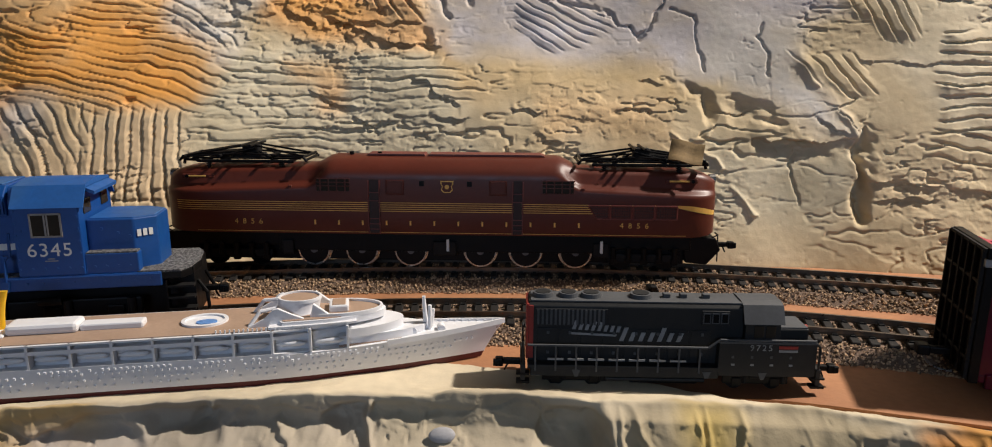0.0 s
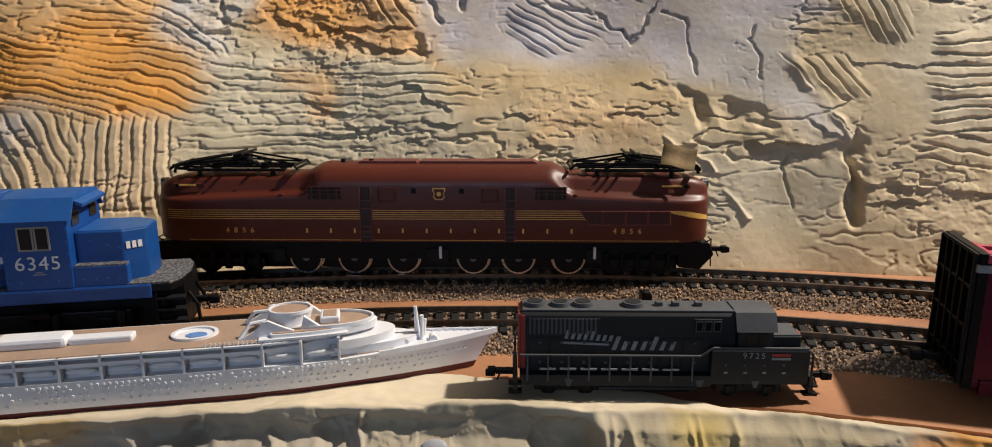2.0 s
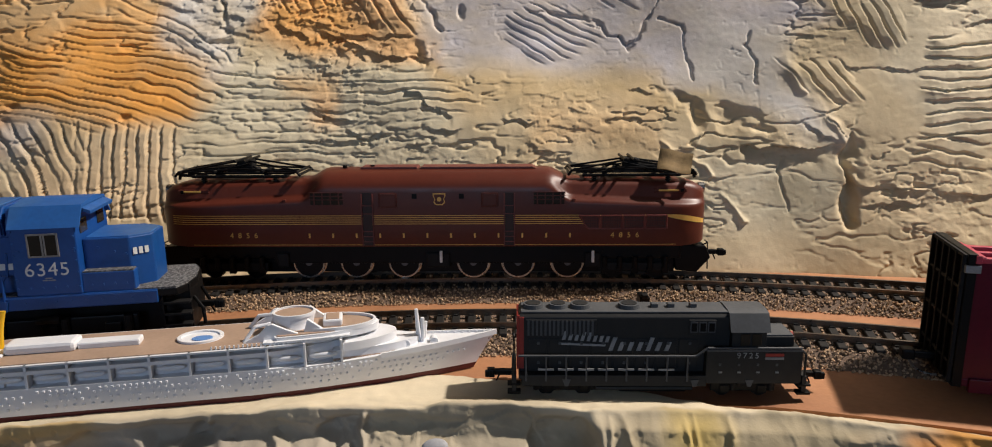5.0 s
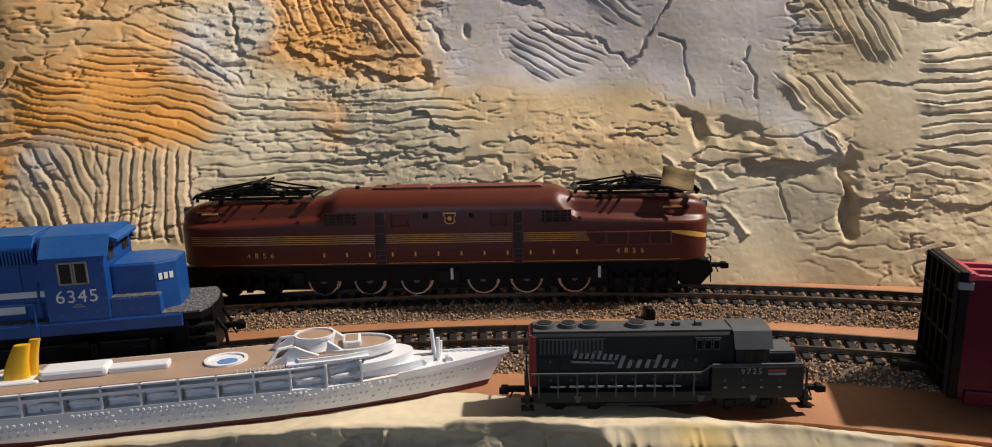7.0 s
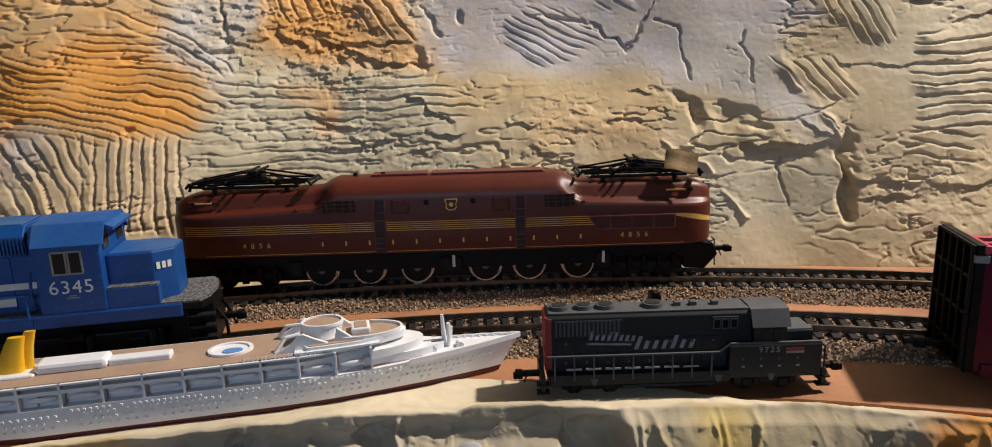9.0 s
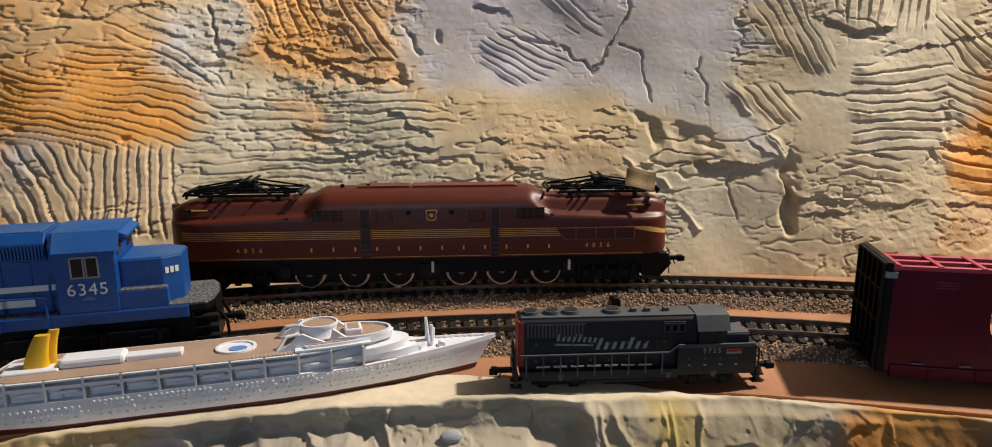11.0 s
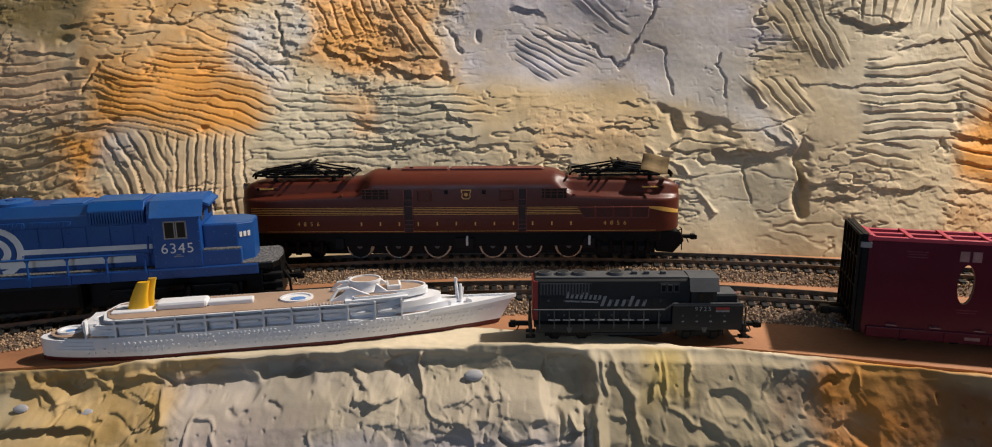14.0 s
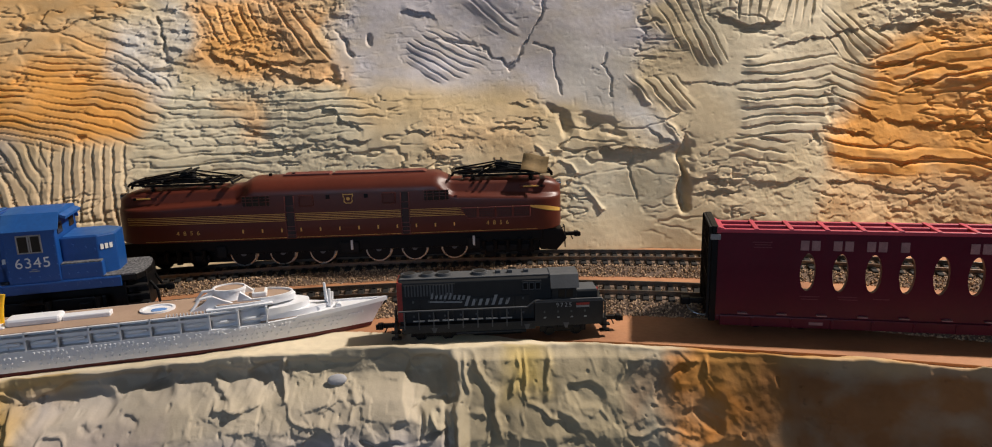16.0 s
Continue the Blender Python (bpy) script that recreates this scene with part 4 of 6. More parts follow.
def shell_section(x):
    t = abs(x)
    h = smooth_step(0.0545, 0.0665, abs(x - 0.0028))
    end = min(max((t - 0.112) / (HALF - 0.112), 0), 1)
    w = shell_width(x)
    k = w / 0.0168
    slope = min(max((t - 0.066) / 0.067, 0), 1)
    zb = 0.0262 + 0.0016 * end ** 5
    zs = 0.0492 - 0.0030 * slope
    zt = 0.0590 - 0.0012 * slope - 0.0050 * end ** 4
    hood = [(16.8, zs - 0.0012), (16.6, zs), (15.6, zs + 0.0010), (12.9, zs + 0.0019), (11.8, zs + 0.0032), (11.3, zt - 0.0030), (9.6, zt - 0.0010), (6.0, zt - 0.0001)]
    cab = [(16.8, 0.0535), (16.6, 0.0552), (16.1, 0.0568), (15.0, 0.0585), (13.3, 0.0602), (11.0, 0.0617), (8.4, 0.0628), (5.0, 0.0635)]
    side = [(0.80 * w, zb), (w * 0.985, zb + 0.0004), (w, zb + 0.0012), (w, 0.036), (w, 0.044)]
    for (a, za), (b, zb2) in zip(cab, hood):
        side.append(((a * (1 - h) + b * h) * 0.001 * k, za * (1 - h) + zb2 * h))
    top = 0.0638 * (1 - h) + zt * h
    return [(x, -y, z) for y, z in side] + [(x, 0, top)] + [(x, y, z) for y, z in side[::-1]]


def side_strip(x0, x1, z0, z1, proud=0.00012, side=-1):
    """A thin band that follows the shell's side."""
    n = max(int((x1 - x0) / 0.003), 2)
    rings = []
    for i in range(n + 1):
        x = x0 + (x1 - x0) * i / n
        w = shell_width(x)
        rings.append([(x, side * (w - 0.0002), z0), (x, side * (w + proud), z0), (x, side * (w + proud), z1), (x, side * (w - 0.0002), z1)])
    return loft(rings)


def flared_strip(x0, x1, side, n=12):
    """The stripes run together and sweep down round the nose."""
    rings = []
    for i in range(n + 1):
        q = i / n
        x = x0 + (x1 - x0) * q
        w = shell_width(x)
        z1 = 0.0424 - 0.0034 * q ** 2.2
        z0 = z1 - 0.0009 - 0.0017 * math.sin(math.pi * min(q * 0.8, 1)) ** 0.8
        rings.append([(x, side * (w - 0.0004), z0), (x, side * (w + 0.00012), z0), (x, side * (w + 0.00012), z1), (x, side * (w - 0.0004), z1)])
    return loft(rings)


def pantograph(m, flip):
    top = thing("pantograph_current_collector", m, "folded black wire pantograph on the maroon locomotive's roof", "pantograph", "roof pantographs")
    f = flip
    frame_rods = [((-0.024, y, 0.0026), (0.024, y, 0.0026)) for y in (-0.0085, 0.0085)] + [((x, -0.0095, 0.0026), (x, 0.0095, 0.0026)) for x in (-0.022, -0.012, 0.012, 0.022)]
    part("base_frame", rods(frame_rods, 0.00080), BLACK, top)
    arms = [((-0.027, y, 0.0038), (0.027, y, 0.0038)) for y in (-0.0062, 0.0062)]
    for y in (-0.0078, 0.0078):
        arms += [((-0.0295, y, 0.0050), (-0.001 * f, y * 0.5, 0.0100)), ((0.0295, y, 0.0050), (0.003 * f, y * 0.5, 0.0100)), ((-0.0295, y, 0.0046), (0.0, y * 0.9, 0.0062)), ((0.0295, y, 0.0046), (0.0, y * 0.9, 0.0062))]
        arms += [((-0.020 * f, y, 0.0030), (0.004 * f, y * 0.6, 0.0085)), ((0.014 * f, y, 0.0030), (0.006 * f, y * 0.7, 0.0072))]
    for a in arms:
        part("arm", rods([a], 0.00052), BLACK, top)
    bars = [((x * f, -0.011, z), (x * f, 0.011, z)) for x, z in ((-0.001, 0.0103), (0.0035, 0.0104), (-0.0295, 0.0050), (0.0295, 0.0050), (-0.0305, 0.0040), (0.0305, 0.0036), (0.012, 0.0052), (-0.012, 0.0052))]
    for a in bars:
        part("pan_head", rods([a], 0.00072), BLACK, top)
    for x in (-0.0295, 0.0295):
        for y in (-0.011, 0.011):
            part("horn", rods([((x, y, 0.0050), (x * 1.06, y, 0.0030))], 0.00062), BLACK, top)
    part("spring_gear", box(-0.008, 0.007, -0.0042, 0.0042, 0.0034, 0.0058, 0.0008, box(-0.0034, 0.0050, -0.0034, 0.0034, 0.0056, 0.0100, 0.0010)), SOOT, top)
    part("tension_spring", rods([((-0.026 * f, -0.003, 0.0050), (-0.004 * f, -0.003, 0.0066)), ((-0.026 * f, 0.003, 0.0050), (-0.004 * f, 0.003, 0.0066))], 0.00095), BLACK, top)
    for x in (-0.018, 0.018):
        for y in (-0.0085, 0.0085):
            bm = cyl((x, y, -0.0012), (x, y, 0.0024), 0.0009, None, 10)
            for z in (0.0002, 0.0012):
                cyl((x, y, z), (x, y, z + 0.0004), 0.0015, bm, 10)
            part("insulator", bm, BLACK, top)
    part("lead_wire", rods([((-0.024 * f, -0.006, 0.0028), (-0.031 * f, -0.006, 0.0030)), ((-0.031 * f, -0.006, 0.0030), (-0.0315 * f, -0.006, 0.0008))], 0.0008), BLACK, top)
    return top


def electric_locomotive():
    top = thing("electric_locomotive", pose(-0.0036, 0.348, 0), "long maroon streamlined electric locomotive with gold stripes", "locomotive")
    xs = sorted({round(x, 5) for x in list(np.linspace(-0.108, 0.108, 109)) + [s * (0.108 + (HALF - 0.108) * (1 - (1 - q) ** 1.6)) for s in (-1, 1) for q in np.linspace(0, 1, 14)]})
    body = part("body", loft([shell_section(x) for x in xs]), MAROON, top, "glossy maroon moulded shell", smooth=50)
    for i in range(5):
        z = 0.0379 + 0.00104 * i
        for s in (-1, 1):
            part("stripe", side_strip(-0.128, 0.1150, z, z + 0.00030, side=s), GOLD, top, "thin gold stripe")
    for s in (-1, 1):
        part("stripe_end", flared_strip(0.1150, 0.1345, s), GOLD, top, "broad gold stripe end sweeping down")
        part("lining", side_strip(-0.118, 0.120, 0.02745, 0.02765, side=s), GOLD, top, "fine gold lining")
    # name on the flank, a row of plain bars
    for i in range(12):
        x = -0.0598 + i * 0.01165
        part("name_bar", box(x - 0.00042, x + 0.00042, -0.01696, -0.0167, 0.0311, 0.0333, 0), GOLD, top, "gold lettering bar")
    for x in (-0.0925, 0.0950):
        lettering("road_number", "4856", 0.0026, pose(x, -0.01690, 0.0322), GOLD, top, "gold painted number 4856", 2.2)
    # doors with ladders below them
    for x0, x1 in ((-0.0336, -0.0278), (0.0360, 0.0414)):
        # the panel lies flat; its depth is only shade put into the colour
        door = part("door", box(x0 + 0.0006, x1 - 0.0006, -0.01698, -0.0160, 0.0272, 0.0536, 0.0001), RECESS_SHADE, top, "flat side door panel, recess shade painted dark")
        # posts and rungs take the lighter maroon, a highlight put into the colour
        for a in (x0, x1 - 0.0004):
            part("post", box(a, a + 0.0005, -0.0177, -0.0166, 0.0268, 0.0530, 0.0001), PALE_MAROON, door)
        for z in (0.0290, 0.0316, 0.0342, 0.0430, 0.0470):
            part("rung", box(x0 + 0.0004, x1 - 0.0004, -0.0174, -0.0168, z, z + 0.0004, 0), PALE_MAROON, door)
    for x0, x1 in ((-0.0585, -0.0425), (0.0505, 0.0655)):
        win = part("window", box(x0, x1, -0.01692, -0.0160, 0.0475, 0.0537, 0.0003), GLASS, top, "dark grilled cab window")
        for k in range(4):
            x = x0 + (x1 - x0) * (k + 0.5) / 4
            part("bar", box(x - 0.0003, x + 0.0003, -0.0172, -0.0168, 0.0475, 0.0537), MAROON, win)
        for z in (0.0473, 0.0500, 0.0518, 0.0535):
            part("bar", box(x0 - 0.0004, x1 + 0.0004, -0.01728, -0.0168, z, z + 0.0004), MAROON, win)
    for x0, x1 in ((-0.0250, -0.0160), (0.0250, 0.0335)):
        hatch = part("hatch", box(x0, x1, -0.0171, -0.0165, 0.0462, 0.0535, 0.0004), MAROON, top, "raised square side panel")
        part("pane", box(x0 + 0.0007, x1 - 0.0007, -0.01722, -0.0170, 0.0470, 0.0528, 0.0003), MAROON, hatch)
    for x in (-0.0075, 0.0155):
        part("porthole", box(x - 0.0012, x + 0.0012, -0.01705, -0.0165, 0.0505, 0.0530, 0.0002), BLACK, top, "small dark square port")
    shield = [(-0.0031, 0.0532), (0.0031, 0.0532), (0.0031, 0.0518), (0.0023, 0.0505), (0.0029, 0.0488), (0.0016, 0.0474), (-0.0016, 0.0474), (-0.0029, 0.0488), (-0.0023, 0.0505), (-0.0031, 0.0518)]
    mark = part("shield_mark", prism([(a + 0.0047, b) for a, b in shield], -0.01705, -0.0166), GOLD, top, "gold keystone outline")
    part("shield_face", prism([(a * 0.82 + 0.0047, (b - 0.0503) * 0.82 + 0.0503) for a, b in shield], -0.01712, -0.0166), MAROON, mark)
    part("shield_dot", cyl((0.0047, -0.0172, 0.0503), (0.0047, -0.0168, 0.0503), 0.0011, None, 12), GOLD, mark)
    # louvred panel on the right flank
    for i in range(4):
        x0 = 0.0725 + i * 0.0108
        cut = 0.0045 if i == 0 else 0.0
        a, b, c, d = (x0, 0.0421), (x0 + 0.0102, 0.0421), (x0 + 0.0102, 0.0356), (x0 + cut, 0.0356)
        panel = part("louvre_panel", prism([a, b, c, d], -0.01705, -0.0166), MAROON, top, "maroon mesh grille in a raised frame")
        part("grille_frame", rods([((p[0], -0.0171, p[1]), (q[0], -0.0171, q[1])) for p, q in ((a, b), (b, c), (c, d), (d, a))], 0.00038), PALE_MAROON, panel)
        # mesh lines drawn in the dark tone that paints recess shade
        for k in range(1, 9):
            xk = x0 + 0.0102 * k / 9
            low = 0.0358 if i or xk > x0 + cut else 0.0421 - 0.0065 * (xk - x0) / cut
            part("grille_wire", box(xk - 0.0001, xk + 0.0001, -0.01715, -0.0170, low, 0.0420), RECESS_SHADE, panel)
        for k in range(1, 5):
            zk = 0.0356 + 0.0013 * k
            xa = x0 + cut * (0.0421 - zk) / 0.0065
            part("grille_wire", box(xa, x0 + 0.0102, -0.01716, -0.0170, zk - 0.0001, zk + 0.0001), RECESS_SHADE, panel)
    for s, x in ((-1, -0.1180), (1, 0.1175)):
        lamp = part("marker_housing", box(x - 0.008, x + 0.008, -0.0120, -0.0106, 0.0523, 0.0545, 0.0006), MAROON, top)
        part("wing_mark", box(x - 0.006, x + 0.004, -0.01215, -0.0115, 0.0529, 0.0540, 0.0004), GOLD, lamp, "gold wing mark")
        part("marker_lens", cyl((x + s * 0.0055, -0.0123, 0.0534), (x + s * 0.0055, -0.0112, 0.0534), 0.0009, None, 12), BLACK, lamp)
        part("headlight", cyl((s * 0.1335, 0, 0.0530), (s * 0.1364, 0, 0.0530), 0.0026, None, 20), STEEL, top, "round silver headlight")
    for x in (-0.0715, 0.0700):
        part("lamp_bracket", box(x - 0.0009, x + 0.0009, -0.0166, -0.0150, 0.0478, 0.0502, 0.0003), MAROON, top)
    part("roof_panel", prism([(-0.006, 0.0637), (0.052, 0.0637), (0.050, 0.0645), (-0.005, 0.0645)], -0.0052, 0.0052), PALE_MAROON, top, "lighter maroon raised roof panel")
    part("roof_panel", prism([(-0.036, 0.0637), (-0.007, 0.0637), (-0.0075, 0.0645), (-0.035, 0.0645)], -0.0052, 0.0052), PALE_MAROON, top, "lighter maroon raised roof panel")
    for x in (-0.044, -0.030):
        part("vent", cyl((x, -0.002, 0.0630), (x, -0.002, 0.0652), 0.0011, None, 12), BLACK, top)
    # running gear
    part("underframe", box(-0.124, 0.124, -0.0120, 0.0120, 0.0190, 0.0264, 0.0008), BLACK, top, "black underframe")
    part("inner_frame", box(-0.122, 0.122, -0.0066, 0.0066, 0.0108, 0.0195, 0.0004), BLACK, top, "black inner frame")
    part("side_frame", box(-0.0800, 0.0850, -0.0122, -0.0112, 0.0168, 0.0262, 0.0004), BLACK, top, "black wheel side frame")
    for x in (-0.0630, -0.0388, -0.0143, 0.0205, 0.0430, 0.0678):
        for y in (-0.0088, 0.0088):
            wheel(top, x, y, 0.0167, 0.0080)
    for s in (-1, 1):
        for x in (0.0905, 0.1120):
            for y in (-0.0088, 0.0088):
                wheel(top, s * x, y, 0.0136, 0.0050, SOOT)
        truck = part("pilot_truck", box(s * 0.101 - 0.018, s * 0.101 + 0.018, -0.0128, -0.0112, 0.0125, 0.0172, 0.0008), SOOT, top, "black pilot truck frame")
        for k in range(5):
            x = s * 0.101 - 0.015 + k * 0.0075
            part("spring", cyl((x, -0.0132, 0.0145), (x, -0.0132, 0.0205), 0.0014, None, 10), BLACK, truck)
            part("axlebox", box(x - 0.0018, x + 0.0018, -0.0140, -0.0120, 0.0118 + 0.001 * (k % 2), 0.0150, 0.0005), BLACK, truck)
        part("pilot", prism([(s * 0.120, 0.0262), (s * 0.1365, 0.0250), (s * 0.139, 0.0190), (s * 0.1325, 0.0115), (s * 0.122, 0.0125)], -0.0105, 0.0105, bevel=0.0006), BLACK, top, "black end pilot")
        part("handrail", rods([((s * 0.1345, -0.009, 0.0250), (s * 0.1375, -0.009, 0.0265)), ((s * 0.1375, -0.009, 0.0265), (s * 0.1375, -0.004, 0.0265)), ((s * 0.1375, -0.009, 0.0265), (s * 0.138, -0.009, 0.0130))], 0.00035), SOOT, top)
        coupler(top, s * 0.1380, 0.0195, s)
    for x0, x1 in ((-0.078, -0.072), (-0.003, 0.009), (0.076, 0.084)):
        part("brake_gear", box(x0, x1, -0.0138, -0.0118, 0.0150, 0.0225, 0.0008), SOOT, top)
    for x in (0.0047, 0.0800):
        part("contact_post", box(x - 0.0007, x + 0.0007, -0.0150, -0.0138, 0.0178, 0.0238, 0.0002), WHITE, top, "small cream contact post")
    return top


electric_locomotive()
pantograph(pose(-0.0990, 0.348, 0.0580), 1)
pantograph(pose(0.0950, 0.348, 0.0580), -1)


def card():
    bm = box(-0.0080, 0.0080, -0.0003, 0.0003, -0.0056, 0.0056, 0.0001)
    bmesh.ops.subdivide_edges(bm, edges=[e for e in bm.edges if e.calc_length() > 0.004], cuts=3, use_grid_fill=True)
    for v in bm.verts:
        v.co.y += 0.0009 * math.sin(v.co.x * 420) + 0.0005 * math.cos(v.co.z * 500)
    ob = finish("tan_card_scrap", bm, PAPER, smooth=60)
    ob.matrix_world = pose(0.1156, 0.3375, 0.0672, -34, 9, -10)
    tagged(ob, "crumpled tan card scrap stuck on the roof pantograph", "card")


card()

# ---------- the blue diesel locomotive ----------
def diesel_wheelset(parent, x, z, r, gauge, mat):
    for y in (-gauge, gauge):
        wheel(parent, x, y, z, r, mat, 0.0020 * r / 0.0055)


def truck_frame(parent, x0, x1, z0, z1, y, axles, r, scale=1.0):
    t = part("truck", box(x0, x1, -y, -y + 0.0022 * scale, z0, z1, 0.0006 * scale), BLACK, parent, "black wheel truck")
    for x in axles:
        part("axlebox", box(x - 0.0030 * scale, x + 0.0030 * scale, -y - 0.0012 * scale, -y + 0.001 * scale, z0 - 0.0010 * scale, z0 + 0.0045 * scale, 0.0005 * scale), BLACK, t)
        part("spring", cyl((x + 0.0055 * scale, -y - 0.0006 * scale, z0 + 0.0005), (x + 0.0055 * scale, -y - 0.0006 * scale, z1), 0.0015 * scale, None, 10), SOOT, t)
    part("brake_cylinder", cyl(((x0 + x1) / 2 - 0.004 * scale, -y - 0.001 * scale, z1), ((x0 + x1) / 2 + 0.004 * scale, -y - 0.001 * scale, z1), 0.0016 * scale, None, 12), SOOT, t)
    part("far_frame", box(x0, x1, y - 0.0022 * scale, y, z0, z1, 0.0006 * scale), BLACK, t)
    return t


def ring_piece(cx, cz, r0, r1, a0, a1, y0, y1, n=28):
    rings = []
    for i in range(n + 1):
        a = radians(a0 + (a1 - a0) * i / n)
        c, s = math.cos(a), math.sin(a)
        rings.append([(cx + c * r0, y0, cz + s * r0), (cx + c * r1, y0, cz + s * r1), (cx + c * r1, y1, cz + s * r1), (cx + c * r0, y1, cz + s * r0)])
    return loft(rings)


def blue_diesel():
    top = thing("diesel_locomotive", pose(-0.1281, 0.2577, 0, 0, 0, 12), "bright blue diesel locomotive numbered 6345 on the front track", "locomotive")
    part("deck", box(-0.186, 0.0275, -0.0168, 0.0168, 0.0262, 0.0316, 0.0004), BLUE, top, "blue side sill and deck")
    part("front_platform", prism([(0.0270, -0.0164), (0.0345, -0.0164), (0.0372, -0.0110), (0.0385, 0.0), (0.0372, 0.0110), (0.0345, 0.0164), (0.0270, 0.0164)], 0.0285, 0.0315, "z", 0.0004), BLACK, top, "black front platform")
    part("tread", box(-0.184, -0.0210, -0.0163, -0.0112, 0.0314, 0.0320, 0.0001), GRIT, top, "gritty grey walkway tread")
    part("tread", prism([(0.0190, -0.0163), (0.0342, -0.0163), (0.0369, -0.0108), (0.0382, 0.0), (0.0369, 0.0108), (0.0342, 0.0163), (0.0190, 0.0163)], 0.0314, 0.0321, "z"), GRIT, top, "gritty grey front platform tread")
    # long hood with its chamfered top
    hood = [(-0.0112, 0.0316), (-0.0112, 0.0585), (-0.0092, 0.0636), (0.0092, 0.0636), (0.0112, 0.0585), (0.0112, 0.0316)]
    long_hood = part("long_hood", prism(hood, -0.183, -0.0203, "x", 0.0004), BLUE, top, "blue long engine hood")
    for k in range(15):
        x = -0.176 + k * 0.0105
        part("hood_door", box(x, x + 0.0097, -0.01155, -0.0110, 0.0330, 0.0530, 0.0002), BLUE, long_hood)
    rad = part("dynamic_brake_housing", prism([(-0.0122, 0.0535), (-0.0132, 0.0606), (-0.0098, 0.0643), (0.0098, 0.0643), (0.0132, 0.0606), (0.0122, 0.0535)], -0.0490, -0.0235, "x", 0.0004), BLUE, top, "ribbed blue radiator housing")
    for k in range(20):
        x = -0.0478 + k * 0.00122
        part("slat", box(x, x + 0.0006, -0.0135, -0.0122, 0.0544, 0.0602), BLUE, rad)
    part("top_panel", box(-0.0475, -0.025, -0.0090, 0.0090, 0.0642, 0.0648, 0.0003), BLUE_DUST, rad, "dusty roof panel")
    part("top_panel", box(-0.0660, -0.0515, -0.0078, 0.0078, 0.0634, 0.0643, 0.0003), BLUE_DUST, top, "dusty roof panel")
    for x in (-0.0860, -0.110, -0.134):
        fan = part("roof_fan", cyl((x, 0, 0.0634), (x, 0, 0.0650), 0.0092, None, 32), BLUE, top, "round blue roof fan")
        part("fan_cap", cyl((x, 0, 0.0650), (x, 0, 0.0655), 0.0085, None, 32, 0.0068), BLUE_DUST, fan)
        part("fan_hub", cyl((x, 0, 0.0654), (x, 0, 0.0659), 0.0022, None, 16), BLUE, fan)
    for x0 in (-0.125, -0.095, -0.075):
        g = part("side_grille", box(x0, x0 + 0.018, -0.0117, -0.0110, 0.0535, 0.0562, 0.0002), BLUE, top, "blue slatted side grille")
        for k in range(9):
            part("slat", box(x0 + 0.001 + k * 0.0019, x0 + 0.0018 + k * 0.0019, -0.0119, -0.0112, 0.0535, 0.0562), BLUE, g)
    # cab
    cab_out = [(-0.0168, 0.0316), (-0.0168, 0.0572), (-0.0118, 0.0640), (-0.0020, 0.0652), (0.0020, 0.0652), (0.0118, 0.0640), (0.0168, 0.0572), (0.0168, 0.0316)]
    cab = part("cab", prism(cab_out, -0.0204, 0.0018, "x", 0.0004), BLUE, top, "blue driver's cab")
    roof_out = [(-0.0172, 0.0568), (-0.0120, 0.0643), (-0.0020, 0.0656), (0.0020, 0.0656), (0.0120, 0.0643), (0.0172, 0.0568), (0.0165, 0.0566), (0.0118, 0.0634), (-0.0118, 0.0634), (-0.0165, 0.0566)]
    part("roof", prism(roof_out, -0.0206, 0.0034, "x"), BLUE_DUST, cab, "dusty blue overhanging cab roof")
    for s in (-1, 1):
        part("windscreen", box(0.0017, 0.0022, s * 0.0090 - 0.0035, s * 0.0090 + 0.0035, 0.0535, 0.0588, 0.0003), GLASS, cab, "dark windscreen")
    win = part("window", box(-0.0142, -0.0047, -0.01705, -0.0160, 0.0464, 0.0547, 0.0001), GLASS, cab, "dark two-pane side window")
    for x0, x1, z0, z1 in ((-0.0147, -0.0042, 0.0543, 0.0549), (-0.0147, -0.0042, 0.0461, 0.0467), (-0.0147, -0.0141, 0.0461, 0.0549), (-0.0048, -0.0042, 0.0461, 0.0549), (-0.0100, -0.0094, 0.0461, 0.0549), (-0.0091, -0.0086, 0.0461, 0.0549)):
        part("frame", box(x0, x1, -0.01725, -0.0168, z0, z1), WINDOW_FRAME, win)
    for x, z in ((-0.0180, 0.0485), (0.0004, 0.0480)):
        part("rivet", cyl((x, -0.0171, z), (x, -0.0166, z), 0.0006, None, 10), BLUE, cab)
    lettering("road_number", "6345", 0.0050, pose(-0.0092, -0.01688, 0.0412), WHITE, top, "white painted number 6345", 1.12)
    for z, w in ((0.0379, 0.0012), (0.0371, 0.0022)):
        part("small_lettering", box(-0.0090 - w, -0.0090 + w, -0.01690, -0.0166, z, z + 0.0004), GREY_MARK, top, "tiny grey lettering bar")
    # short nose and the box beside it
    nose_out = [(0.0018, -0.0118), (0.0180, -0.0118), (0.0252, -0.0068), (0.0256, 0.0068), (0.0180, 0.0118), (0.0018, 0.0118)]
    nose = part("nose", prism(nose_out, 0.0316, 0.0512, "z", 0.0005), BLUE, top, "blue chamfered short nose")
    part("nose_top", prism([(a * 0.93 + 0.001, b * 0.93) for a, b in nose_out], 0.0510, 0.0516, "z", 0.0002), BLUE_DUST, nose, "dusty nose top")
